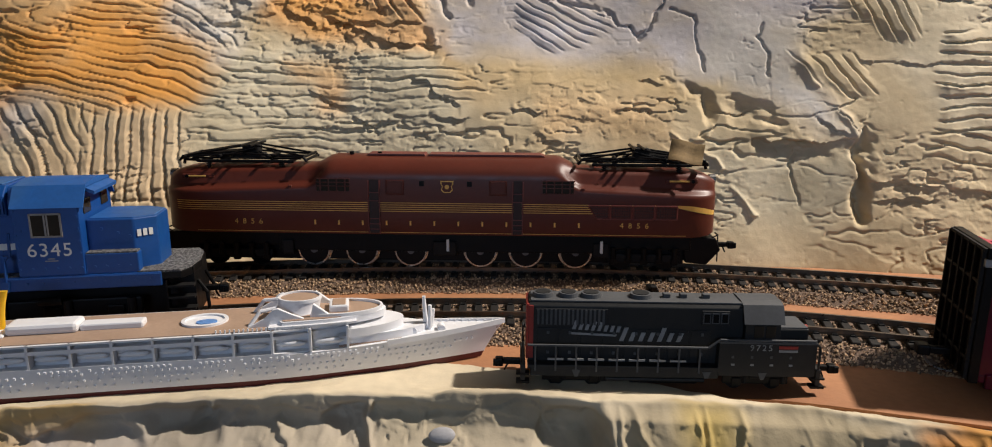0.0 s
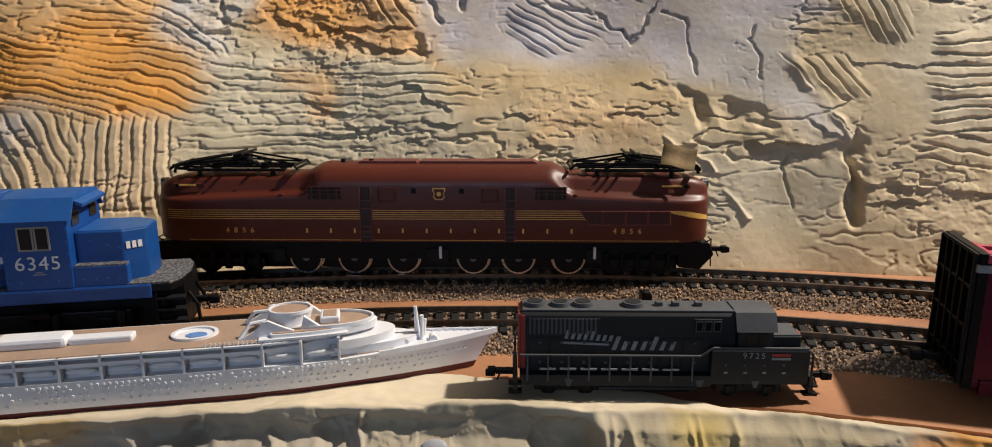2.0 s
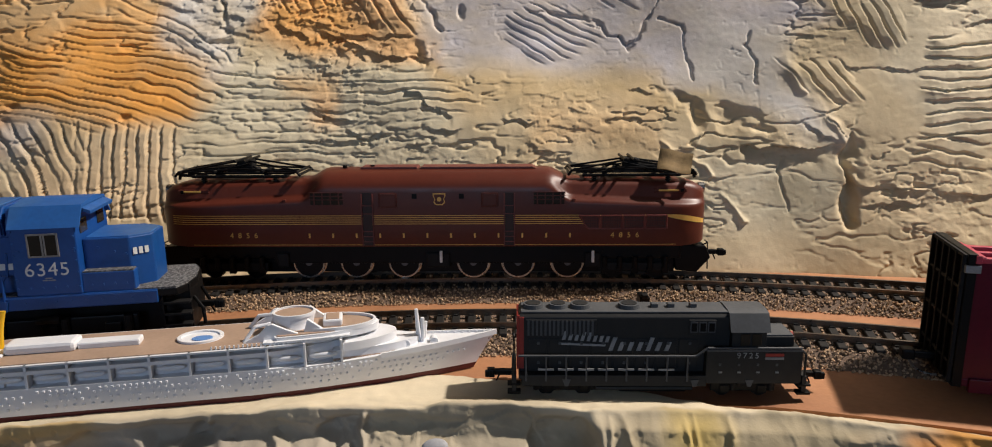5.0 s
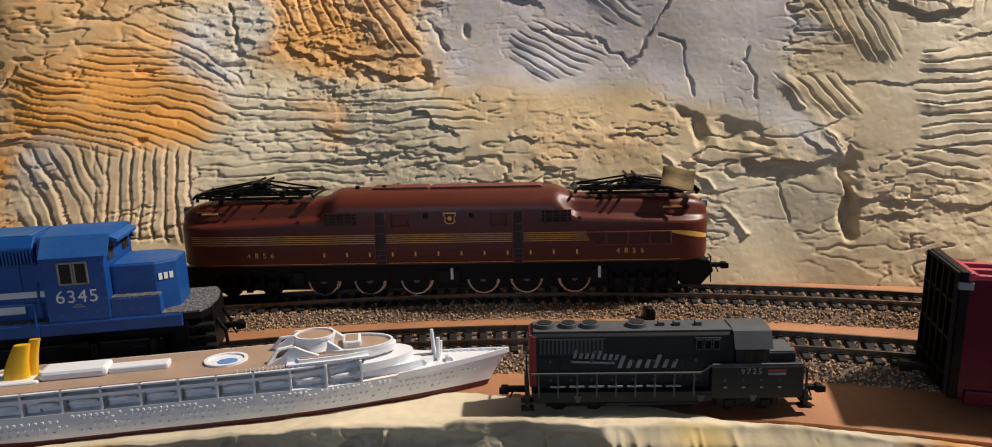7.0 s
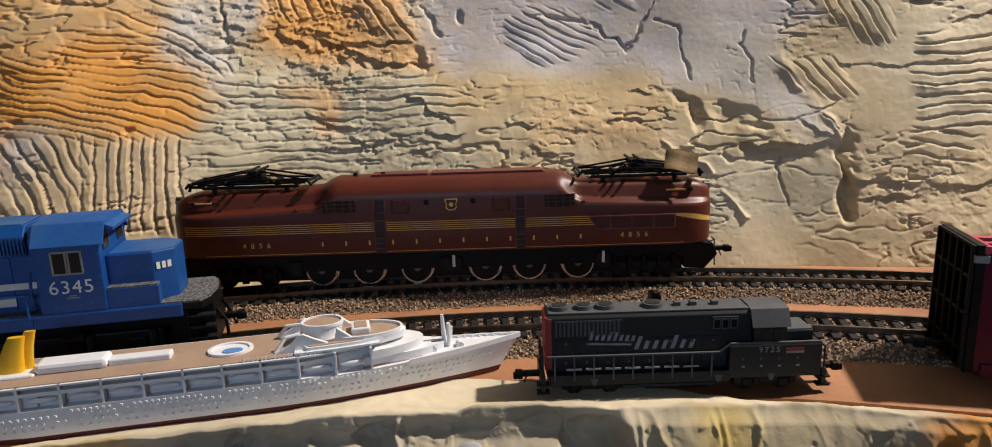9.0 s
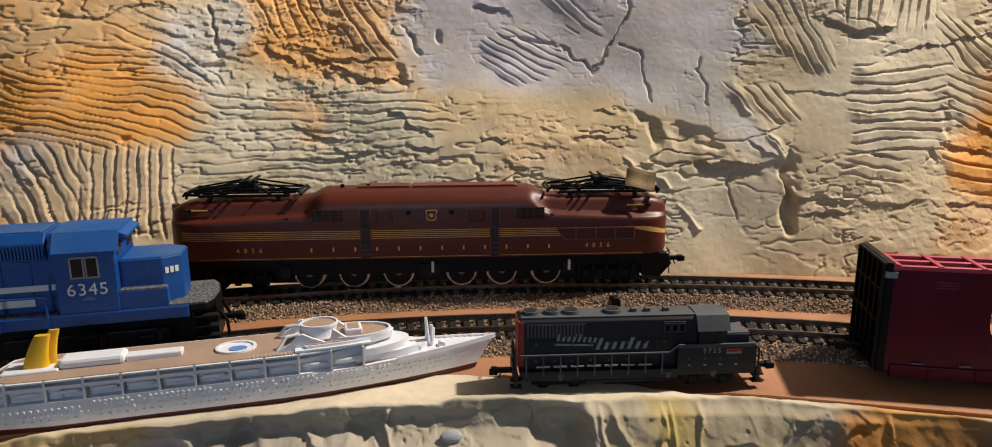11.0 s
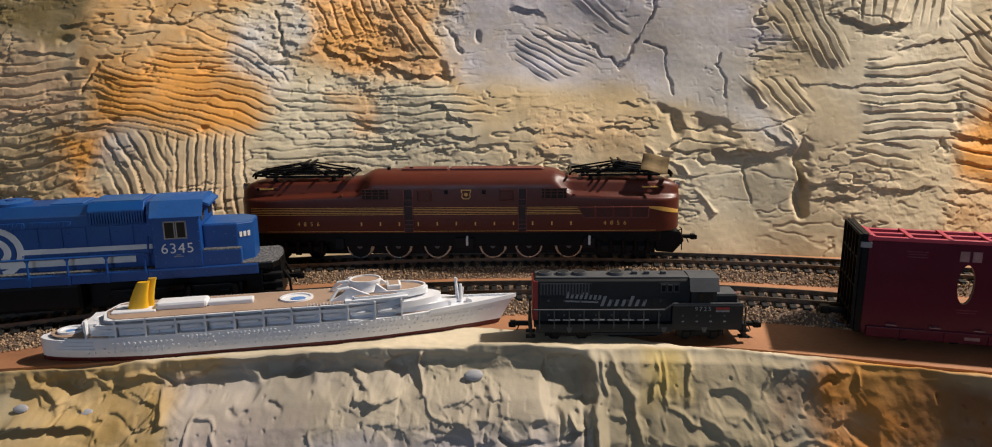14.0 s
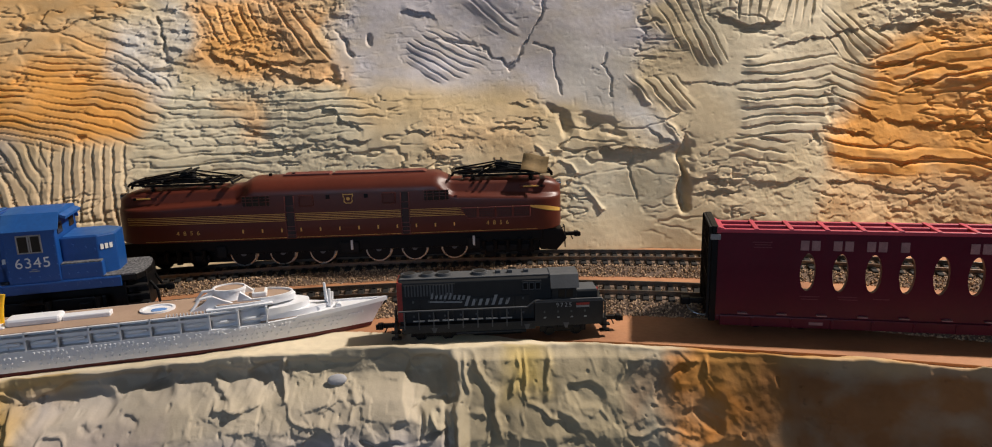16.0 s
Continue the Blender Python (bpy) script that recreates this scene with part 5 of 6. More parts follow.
    for k in range(3):
        part("name_bar", box(0.0001 + k * 0.0021, 0.0015 + k * 0.0021, -0.00025, 0, -0.0013, 0.0013, 0, turn=pose(0.0189, -0.01135, 0.0455, 0, 0, 34.8)), WHITE, nose, "white lettering bar")
    step = part("battery_box", box(0.0018, 0.0200, -0.0162, -0.0116, 0.0316, 0.0392, 0.0003), BLUE, top, "blue battery box")
    part("tread", box(0.0022, 0.0196, -0.0160, -0.0118, 0.0391, 0.0397), GRIT, step, "gritty grey tread")
    for x in (0.007, 0.0125, 0.0165):
        part("rivet", cyl((x, -0.0122, 0.0475 - (x - 0.007) * 0.3), (x, -0.0116, 0.0475 - (x - 0.007) * 0.3), 0.0006, None, 10), BLUE, nose)
    rivet = None
    spots = [(-0.0196 + 0.0041 * k, -0.0168, 0.0345) for k in range(6)] + [(-0.0196, -0.0168, 0.0380 + 0.0045 * k) for k in range(5)] + [(0.0009, -0.0168, 0.0400 + 0.0045 * k) for k in range(4)]
    spots += [(-0.018 + 0.0052 * k, -0.0168, 0.0290) for k in range(9)] + [(-0.174 + 0.0105 * k, -0.01155, z) for k in range(15) for z in (0.0400, 0.0500)] + [(0.0050 + 0.0040 * k, -0.0162, 0.0345) for k in range(4)]
    for x, y, z in spots:
        if rivet is None:
            ob = rivet = part("rivet", cyl((0, 0.0002, 0), (0, -0.0004, 0), 0.00042, None, 8), BLUE, top)
        else:
            ob = new("rivet", rivet.data)
            ob.parent = top
        ob.matrix_basis = pose(x, y, z)
    part("sill_lip", box(-0.186, 0.0275, -0.0172, -0.0164, 0.0304, 0.0311, 0.0001), BLUE, top)
    part("cab_vizor", prism([(0.0012, 0.0640), (0.0062, 0.0618), (0.0060, 0.0606), (0.0012, 0.0626)], -0.0120, 0.0120), BLUE_DUST, cab, "dusty blue windscreen visor")
    # white arcs and stripes on the flank
    part("arc_mark", ring_piece(-0.0910, 0.0425, 0.0092, 0.0122, -80, 200, -0.01172, -0.0112), WHITE, top, "thick white arc mark")
    part("arc_mark", ring_piece(-0.0910, 0.0425, 0.0036, 0.0066, -60, 200, -0.01172, -0.0112), WHITE, top, "thick white arc mark")
    part("stripe", prism([(-0.0800, 0.0407), (-0.0208, 0.0407), (-0.0208, 0.0431), (-0.0795, 0.0431)], -0.01170, -0.0112), WHITE, top, "white side stripe")
    part("stripe", prism([(-0.0900, 0.0345), (-0.0300, 0.0345), (-0.0300, 0.0378), (-0.0900, 0.0378)], -0.01170, -0.0112), WHITE, top, "white side stripe")
    # handrails
    for k in range(10):
        x = -0.0247 - k * 0.0172
        post = part("stanchion", rods([((x, -0.0170, 0.0275), (x, -0.0163, 0.0394))], 0.00055), BLUE, top)
        part("foot", prism([(x - 0.0012, 0.0300), (x + 0.0012, 0.0300), (x + 0.0004, 0.0262), (x - 0.0004, 0.0262)], -0.0176, -0.0167), BLUE, post)
        part("bracket", prism([(x - 0.0016, 0.0396), (x + 0.0016, 0.0396), (x + 0.0004, 0.0376), (x - 0.0004, 0.0376)], -0.0167, -0.0160), BLUE, post)
    part("handrail", rods([((-0.183, -0.0163, 0.0394), (-0.0247, -0.0163, 0.0394)), ((-0.0228, -0.0163, 0.0394), (-0.0222, -0.0163, 0.0480))], 0.00055), BLUE, top)
    # running gear
    part("fuel_tank", box(-0.105, -0.055, -0.0145, 0.0145, 0.0125, 0.0262, 0.0020), BLACK, top, "black fuel tank")
    part("underframe", box(-0.180, 0.036, -0.0068, 0.0068, 0.0110, 0.0264, 0.0005), BLACK, top)
    for axles in ((-0.160, -0.139, -0.117), (-0.034, -0.012, 0.010)):
        truck_frame(top, axles[0] - 0.009, axles[2] + 0.009, 0.0145, 0.0215, 0.0140, axles, 0.0055)
        for x in axles:
            diesel_wheelset(top, x, 0.0141, 0.0055, 0.0083, SOOT)
    pilot = part("pilot", prism([(0.0345, 0.0312), (0.0375, 0.0312), (0.0380, 0.0125), (0.0350, 0.0140)], -0.0110, 0.0110), BLACK, top, "black front pilot")
    for z in (0.0160, 0.0205, 0.0250):
        part("step", box(0.0285, 0.0385, -0.0165, -0.0125, z, z + 0.0009, 0.0001), SOOT, pilot)
    part("steps_panel", box(0.0285, 0.0291, -0.0165, -0.0125, 0.0140, 0.0280, 0.0001), BLACK, pilot)
    part("hose", rods([((0.0378, -0.0070, 0.0250), (0.0410, -0.0072, 0.0200)), ((0.0410, -0.0072, 0.0200), (0.0415, -0.0074, 0.0135)), ((0.0378, 0.0070, 0.0250), (0.0410, 0.0072, 0.0180))], 0.0007), BLACK, top)
    coupler(top, 0.0372, 0.0195, 1)
    return top


blue_diesel()


# ---------- the small grey diesel on the shelf ----------
def grey_diesel():
    top = thing("small_diesel_locomotive", pose(-0.0022, 0.2292, 0) @ Matrix.Diagonal((1.025, 1, 1.04, 1)), "small charcoal diesel locomotive with scarlet end numbered 9725", "locomotive")
    hood_out = [(-0.0062, 0.0090), (-0.0062, 0.0278), (-0.0050, 0.0292), (0.0050, 0.0292), (0.0062, 0.0278), (0.0062, 0.0090)]
    hood = part("long_hood", prism(hood_out, 0.0402, 0.1104, "x", 0.0003), CHARCOAL, top, "charcoal engine hood")
    part("hood_top", box(0.0408, 0.1104, -0.0052, 0.0052, 0.0290, 0.0296, 0.0002), ROOF_GREY, hood, "paler grey hood top")
    part("end_panel", box(0.0394, 0.0404, -0.0060, 0.0060, 0.0095, 0.0285, 0.0003), SCARLET, top, "scarlet rear end panel")
    part("end_band", box(0.0403, 0.0418, -0.00632, 0.00632, 0.0100, 0.0280, 0.0001), SCARLET, top, "scarlet corner band")
    for x, r in ((0.0450, 0.0036), (0.0535, 0.0034), (0.0610, 0.0036), (0.0775, 0.0038)):
        f = part("roof_fan", cyl((x, 0, 0.0294), (x, 0, 0.0309), r, None, 24, r * 0.92), ROOF_GREY, top, "round grey roof fan")
        part("fan_grille", cyl((x, 0, 0.0308), (x, 0, 0.0311), r * 0.7, None, 20), CHARCOAL, f)
    for x in (0.0860, 0.0915, 0.0990):
        part("exhaust", box(x - 0.0012, x + 0.0012, -0.0012, 0.0012, 0.0294, 0.0310, 0.0003), ROOF_GREY, top)
    g = part("radiator_grille", box(0.0425, 0.0660, -0.0066, -0.0060, 0.0215, 0.0272, 0.0002), CHARCOAL, hood, "ribbed radiator grille")
    for k in range(16):
        part("slat", box(0.0430 + k * 0.00142, 0.0437 + k * 0.00142, -0.0068, -0.0064, 0.0218, 0.0269), ROOF_GREY, g)
    for k in range(8):
        x = 0.0430 + k * 0.0072
        part("hood_door", box(x, x + 0.0064, -0.0065, -0.0060, 0.0098, 0.0205, 0.0002), CHARCOAL, hood)
    vent = part("air_intake", box(0.0965, 0.1055, -0.0068, -0.0060, 0.0222, 0.0272, 0.0002), CHARCOAL, hood, "three small framed intake windows")
    for k in range(3):
        part("frame", box(0.0969 + k * 0.0029, 0.0993 + k * 0.0029, -0.0070, -0.0066, 0.0230, 0.0266), ROOF_GREY, vent)
        part("pane", box(0.0972 + k * 0.0029, 0.0990 + k * 0.0029, -0.0072, -0.0068, 0.0234, 0.0262), BLACK, vent)
    # cab and nose
    cab_out = [(-0.0088, 0.0090), (-0.0088, 0.0244), (-0.0062, 0.0292), (0.0062, 0.0292), (0.0088, 0.0244), (0.0088, 0.0090)]
    cab = part("cab", prism(cab_out, 0.1102, 0.1215, "x", 0.0002), CHARCOAL, top, "charcoal cab")
    roof_out = [(-0.0093, 0.0238), (-0.0064, 0.0294), (-0.0030, 0.0300), (0.0030, 0.0300), (0.0064, 0.0294), (0.0093, 0.0238), (0.0088, 0.0237), (0.0061, 0.0286), (-0.0061, 0.0286), (-0.0088, 0.0237)]
    part("roof", prism(roof_out, 0.1096, 0.1226, "x"), ROOF_GREY, cab, "paler grey cab roof")
    for x0, x1 in ((0.1130, 0.1160), (0.1168, 0.1198)):
        part("window", box(x0, x1, -0.0091, -0.0085, 0.0192, 0.0232, 0.0001), GLASS, cab, "dark side window")
    nose = part("nose", box(0.1215, 0.1318, -0.0060, 0.0060, 0.0090, 0.0214, 0.0006), CHARCOAL, top, "low charcoal nose")
    part("nose_top", box(0.1218, 0.1314, -0.0056, 0.0056, 0.0212, 0.0218, 0.0002), ROOF_GREY, nose, "paler grey nose top")
    part("headlight", cyl((0.1316, -0.0020, 0.0205), (0.1324, -0.0020, 0.0205), 0.0011, None, 12), SCARLET, nose, "red lamp")
    side = part("cab_side_sill", box(0.1020, 0.1335, -0.0096, 0.0096, 0.0062, 0.0178, 0.0003), CHARCOAL, top, "charcoal lower cab side")
    part("lip", box(0.1020, 0.1335, -0.0098, -0.0090, 0.0174, 0.0181, 0.0001), ROOF_GREY, side)
    lettering("road_number", "9725", 0.0020, pose(0.1155, -0.00970, 0.0160), GREY_MARK, top, "faded grey number 9725", 1.4)
    part("flag_red", box(0.1212, 0.1272, -0.00980, -0.0094, 0.0158, 0.0168), SCARLET, side, "small red flash")
    part("flag_white", box(0.1212, 0.1272, -0.00980, -0.0094, 0.0147, 0.0155), GREY_MARK, side, "small pale flash")
    for k in range(4):
        x = 0.1062 + k * 0.0062
        part("step_slot", box(x, x + 0.0011, -0.00985, -0.0094, 0.0100, 0.0106), GREY_MARK, side)
        part("latch", box(x, x + 0.0007, -0.00985, -0.0094, 0.0125, 0.0134), ROOF_GREY, side)
    for x in [0.0462 + 0.0072 * k for k in range(8)]:
        for z in (0.0118, 0.0186):
            part("hinge", box(x, x + 0.0009, -0.0069, -0.0064, z, z + 0.0010, 0.0001), ROOF_GREY, hood)
    part("deck_pipe", rods([((0.066, -0.0086, 0.0042), (0.098, -0.0086, 0.0042))], 0.0007), CHARCOAL, top)
    for x in (0.0560, 0.0985, 0.1165):
        part("sill_bracket", prism([(x - 0.0014, 0.0076), (x + 0.0014, 0.0076), (x + 0.0005, 0.0052), (x - 0.0005, 0.0052)], -0.0098, -0.0092), ROOF_GREY, top)
    # flank lettering as slanted plain bars, two words
    rnd = random.Random(6)
    for k in range(8):
        x, h = 0.0545 + k * 0.00205, (0.0030 if k in (0, 3, 4) else 0.0020)
        z = 0.0203 - k * 0.00012
        part("name_bar", prism([(x, z), (x + 0.0011, z), (x + 0.0011 + h * 0.3, z + h), (x + h * 0.3, z + h)], -0.00672, -0.0062), GREY_MARK, top, "faded grey lettering bar")
    for k in range(7):
        x, h = 0.0700 + k * 0.0031, (0.0046 if k in (0, 4) else 0.0030)
        z = 0.0165
        part("name_bar", prism([(x, z), (x + 0.0014, z), (x + 0.0014 + h * 0.35, z + h), (x + h * 0.35, z + h)], -0.00672, -0.0062), GREY_MARK, top, "faded grey lettering bar")
    part("name_underline", prism([(0.0535, 0.0186), (0.0690, 0.0180), (0.0692, 0.0187), (0.0536, 0.0193)], -0.00672, -0.0062), GREY_MARK, top, "faded grey swoosh")
    # walkway, rails
    part("walkway", box(0.0400, 0.1025, -0.0096, 0.0096, 0.0076, 0.0090, 0.0002), CHARCOAL, top, "charcoal running board")
    part("sill", box(0.0410, 0.1025, -0.0093, 0.0093, 0.0050, 0.0078, 0.0003), CHARCOAL, top, "charcoal side sill")
    for k in range(7):
        x = 0.0465 + k * 0.00665
        part("edge_mark", box(x, x + 0.0052, -0.00985, -0.0094, 0.0108, 0.0114), GREY_MARK, top, "pale grey edge mark")
    posts = [0.0425 + k * 0.00668 for k in range(9)]
    for x in posts:
        part("stanchion", rods([((x, -0.0096, 0.0070), (x, -0.0096, 0.0158))], 0.00036, 6), ROOF_GREY, top)
    part("handrail", rods([((0.0400, -0.0096, 0.0158), (0.0985, -0.0096, 0.0158)), ((0.0985, -0.0096, 0.0158), (0.1022, -0.0096, 0.0186)), ((0.1022, -0.0096, 0.0186), (0.1330, -0.0096, 0.0186))], 0.00042, 6), ROOF_GREY, top, "grey wire handrail")
    for x in (0.0385, 0.1345):
        part("end_plate", box(x - 0.0008, x + 0.0008, -0.0098, 0.0098, 0.0035, 0.0090, 0.0002), CHARCOAL, top)
        part("end_rail", rods([((x, y, 0.0050), (x, y, 0.0165)) for y in (-0.0094, -0.0040, 0.0040, 0.0094)] + [((x, -0.0094, 0.0165), (x, -0.0040, 0.0165)), ((x, 0.0040, 0.0165), (x, 0.0094, 0.0165))], 0.00036, 6), CHARCOAL, top)
        part("end_steps", box(x - 0.0022, x + 0.0022, -0.0100, -0.0070, 0.0025, 0.0034, 0.0001, box(x - 0.0022, x + 0.0022, -0.0100, -0.0070, 0.0055, 0.0062, 0.0001)), BLACK, top)
    part("fuel_tank", box(0.0735, 0.0965, -0.0078, 0.0078, 0.0022, 0.0060, 0.0010), BLACK, top, "black fuel tank")
    for axles in ((0.0495, 0.0620), (0.1090, 0.1215)):
        truck_frame(top, axles[0] - 0.0045, axles[1] + 0.0045, 0.0026, 0.0055, 0.0072, axles, 0.003, 0.5)
        for x in axles:
            diesel_wheelset(top, x, 0.0031, 0.0029, 0.0045, SOOT)
    coupler(top, 0.0378, 0.0062, -1, 0.85)
    coupler(top, 0.1352, 0.0058, 1, 0.85)
    return top


grey_diesel()

# ---------- the white model liner ----------
SHIP_L = 0.2085


def stem(z):
    """How far forward the hull reaches at a height: a raked clipper bow."""
    return SHIP_L - 0.0090 * min(max((0.0140 - z) / 0.0140, 0), 1) ** 0.8


def hull_half(s, z):
    """Half breadth of the hull, from the stern, at a height."""
    end = stem(z)
    aft = min(max(s / 0.046, 0), 1)
    fore = min(max((end - s) / 0.080, 0), 1)
    flare = 0.94 + 0.06 * min(max(z / 0.006, 0), 1) - 0.10 * smooth_step(0.11, 0.18, s) * (1 - min(max(z / 0.012, 0), 1))
    flare -= 0.42 * (1 - aft) ** 0.8 * (1 - min(max(z / 0.0075, 0), 1)) ** 1.5
    return 0.0132 * (1 - (1 - aft) ** 2.4) ** 0.55 * (1 - (1 - fore) ** 1.9) ** 0.95 * flare


def deck_line(s):
    return 0.0110 + 0.0028 * min(max((s - 0.135) / 0.073, 0), 1) ** 1.4 - 0.0004 * min(max((0.03 - s) / 0.03, 0), 1)


def hull_loft(z_of, n=100):
    rings = []
    for i in range(n + 1):
        u = i / n
        u = 0.002 + 0.998 * u
        pts = []
        for z in z_of(u * SHIP_L):
            s = u * stem(z)
            pts.append((s, hull_half(s, z) + 0.00005, z))
        rings.append([(x, -y, z) for x, y, z in pts] + [(x, y, z) for x, y, z in pts[::-1]])
    return loft(rings)


def slab(s0, s1, z0, z1, inset, round_fore=0.0, round_aft=0.0, n=40):
    """A deck house that follows the hull's plan."""
    rings = []
    for i in range(n + 1):
        s = s0 + (s1 - s0) * i / n
        b = max(hull_half(s, 0.0115) - inset, 0.0005)
        if round_fore and s > s1 - round_fore:
            b *= math.sqrt(max(1 - ((s - s1 + round_fore) / round_fore) ** 2, 0.0)) * 0.97 + 0.03
        if round_aft and s < s0 + round_aft:
            b *= math.sqrt(max(1 - ((s0 + round_aft - s) / round_aft) ** 2, 0.0)) * 0.97 + 0.03
        rings.append([(s, -b, z0), (s, -b, z1), (s, b, z1), (s, b, z0)])
    return loft(rings)


def oval_wall(cx, cy, rx, ry, z0, z1, thick, n=32, a0=0, a1=360):
    rings = []
    for i in range(n + 1):
        a = radians(a0 + (a1 - a0) * i / n)
        c, s = math.cos(a), math.sin(a)
        rings.append([(cx + c * rx, cy + s * ry, z0), (cx + c * rx, cy + s * ry, z1), (cx + c * (rx - thick), cy + s * (ry - thick), z1), (cx + c * (rx - thick), cy + s * (ry - thick), z0)])
    return loft(rings, caps=(a1 - a0) < 360)


def oval_plate(cx, cy, rx, ry, z0, z1, n=32):
    return prism([(cx + math.cos(2 * math.pi * i / n) * rx, cy + math.sin(2 * math.pi * i / n) * ry) for i in range(n)], z0, z1, "z")


def liner():
    top = thing("model_ocean_liner", pose(-0.1812, 0.2024, 0.0004, 0, 0, 12.3) @ Matrix.Diagonal((1.041, 1, 1, 1)), "white plastic model liner with tan decks and yellow funnel", "model ship")
    part("hull", hull_loft(lambda s: (0.0022, 0.004, 0.007, 0.010, deck_line(s))), HULL, top, "white moulded hull", smooth=40)
    part("boot_top", hull_loft(lambda s: (0.0, 0.0008, 0.0022)), BOOT_RED, top, "dark red waterline band", smooth=40)
    # portholes: moulded bumps in rows along the near side
    rnd = random.Random(2)
    first = None
    for z, s0, s1, gap in ((0.0046, 0.016, 0.185, 0.0027), (0.0067, 0.02, 0.190, 0.0021), (0.0088, 0.03, 0.196, 0.0021), (0.0102, 0.06, 0.165, 0.0018)):
        s = s0
        while s < s1:
            if rnd.random() < 0.8:
                b = hull_half(s, z)
                slope = (hull_half(s + 0.001, z) - hull_half(s - 0.001, z)) / 0.002
                if first is None:
                    ob = first = part("porthole", box(-0.00042, 0.00042, -0.00046, 0.0002, -0.00045, 0.00045, 0.00012, seg=1), HULL, top)
                else:
                    ob = new("porthole", first.data)
                    ob.parent = top
                ob.matrix_basis = pose(s, -b, z, 0, 0, -math.degrees(math.atan(slope)))
            s += gap
    for z in (0.0095, 0.0078, 0.0062):
        part("rail_line", slab(0.002, 0.024, z, z + 0.0006, -0.00055, 0, 0.010), HULL, top)
    # promenade with its lifeboat bays
    part("promenade_core", slab(0.020, 0.156, 0.0108, 0.0172, 0.0034, 0.02, 0.0), HULL, top, "white inner promenade wall")
    part("promenade_floor", slab(0.008, 0.150, 0.0106, 0.0116, -0.0002, 0.02, 0.008), HULL, top)
    part("promenade_top", slab(0.026, 0.153, 0.0164, 0.0176, -0.0001, 0.03, 0.0), HULL, top)
    for k in range(12):
        s = 0.0215 + k * 0.01195
        b = hull_half(s, 0.0115)
        part("post", box(s - 0.0004, s + 0.0004, -b - 0.0001, -b + 0.0034, 0.0112, 0.0196, 0.0001), HULL, top)
        if k < 11:
            m = s + 0.006
            b = hull_half(m, 0.0115)
            rings = []
            for i in range(11):
                q = -1 + 2 * i / 10
                r = 0.0010 * max(1 - abs(q) ** 5, 0.04)
                rings.append([(m + q * 0.0047, -b + 0.0015 + math.cos(a) * r * 0.8, 0.0143 + math.sin(a) * r) for a in np.linspace(0, 2 * math.pi, 9)[:-1]])
            part("lifeboat", loft(rings), HULL, top, "white moulded lifeboat", smooth=True)
    # upper deck
    part("upper_house", slab(0.026, 0.158, 0.0176, 0.0193, 0.0034, 0.03, 0.006), HULL, top, "white upper deck house")
    part("upper_rail", slab(0.026, 0.156, 0.0190, 0.0196, -0.0001, 0.03, 0.006), HULL, top, "white upper deck edge")
    part("upper_deck", slab(0.0275, 0.130, 0.0193, 0.0199, 0.0010, 0.0, 0.008), SHIP_DECK, top, "tan upper deck")
    for k in range(30):
        s = 0.112 + k * 0.0014
        b = hull_half(s, 0.0115) - 0.0010
        part("rail_post", box(s - 0.0002, s + 0.0002, -b - 0.0002, -b + 0.0003, 0.0196, 0.0208), HULL, top)
    part("bulwark", slab(0.128, 0.156, 0.0200, 0.0207, 0.0009, 0.0, 0.0), HULL, top)
    # stern terraces with pools
    part("aft_deck", slab(0.004, 0.030, 0.0116, 0.0119, 0.0012, 0.0, 0.006), SHIP_DECK, top, "tan stern terrace")
    part("aft_house", slab(0.017, 0.050, 0.0118, 0.0160, 0.0022, 0.0, 0.010), HULL, top)
    part("aft_house_deck", slab(0.018, 0.040, 0.0160, 0.0164, 0.0026, 0.0, 0.010), SHIP_DECK, top, "tan stern deck")
    for s, z, rx, ry in ((0.0120, 0.0118, 0.0052, 0.0050), (0.0265, 0.0163, 0.0050, 0.0052), (0.1065, 0.0196, 0.0074, 0.0064)):
        pool = part("pool_rim", oval_wall(s, 0, rx, ry, z, z + 0.0011, 0.0012), HULL, top, "white oval pool rim", smooth=40)
        part("pool_floor", oval_plate(s, 0, rx - 0.001, ry - 0.001, z, z + 0.0005), HULL, pool)
        part("water", oval_plate(s + 0.0008, -0.0014, rx * 0.45, ry * 0.36, z + 0.0004, z + 0.0008), POOL, pool, "blue painted pool water")
    # funnel and deck house
    def fin(cx0, y0, rx0, ry0, z1):
        rings = []
        for i in range(9):
            t = i / 8
            z = 0.0197 + (z1 - 0.0197) * t
            cx = cx0 + 0.0034 * t - 0.0022 * t * (1 - t)
            rx, ry = rx0 * (1 - 0.42 * t), ry0 * (1 - 0.35 * t)
            rings.append([(cx + math.copysign(abs(math.cos(a)) ** 0.6, math.cos(a)) * rx, y0 + math.sin(a) * ry, z) for a in np.linspace(0, 2 * math.pi, 21)[:-1]])
        return loft(rings)
    fun = part("funnel", fin(0.0400, -0.0008, 0.0044, 0.0020, 0.0328), FUNNEL, top, "bright yellow swept funnel", smooth=40)
    part("funnel_fin", fin(0.0432, 0.0014, 0.0030, 0.0012, 0.0338), FUNNEL, fun, "taller yellow rear fin", smooth=40)
    part("deck_house", box(0.0478, 0.0690, -0.0042, 0.0042, 0.0197, 0.0234, 0.0013), HULL, top, "long white deck house")
    part("deck_house", box(0.0690, 0.0880, -0.0026, 0.0026, 0.0197, 0.0221, 0.0006), HULL, top, "narrow white deck house")
    part("house_base", box(0.0300, 0.0480, -0.0055, 0.0055, 0.0196, 0.0208, 0.0006), HULL, top)
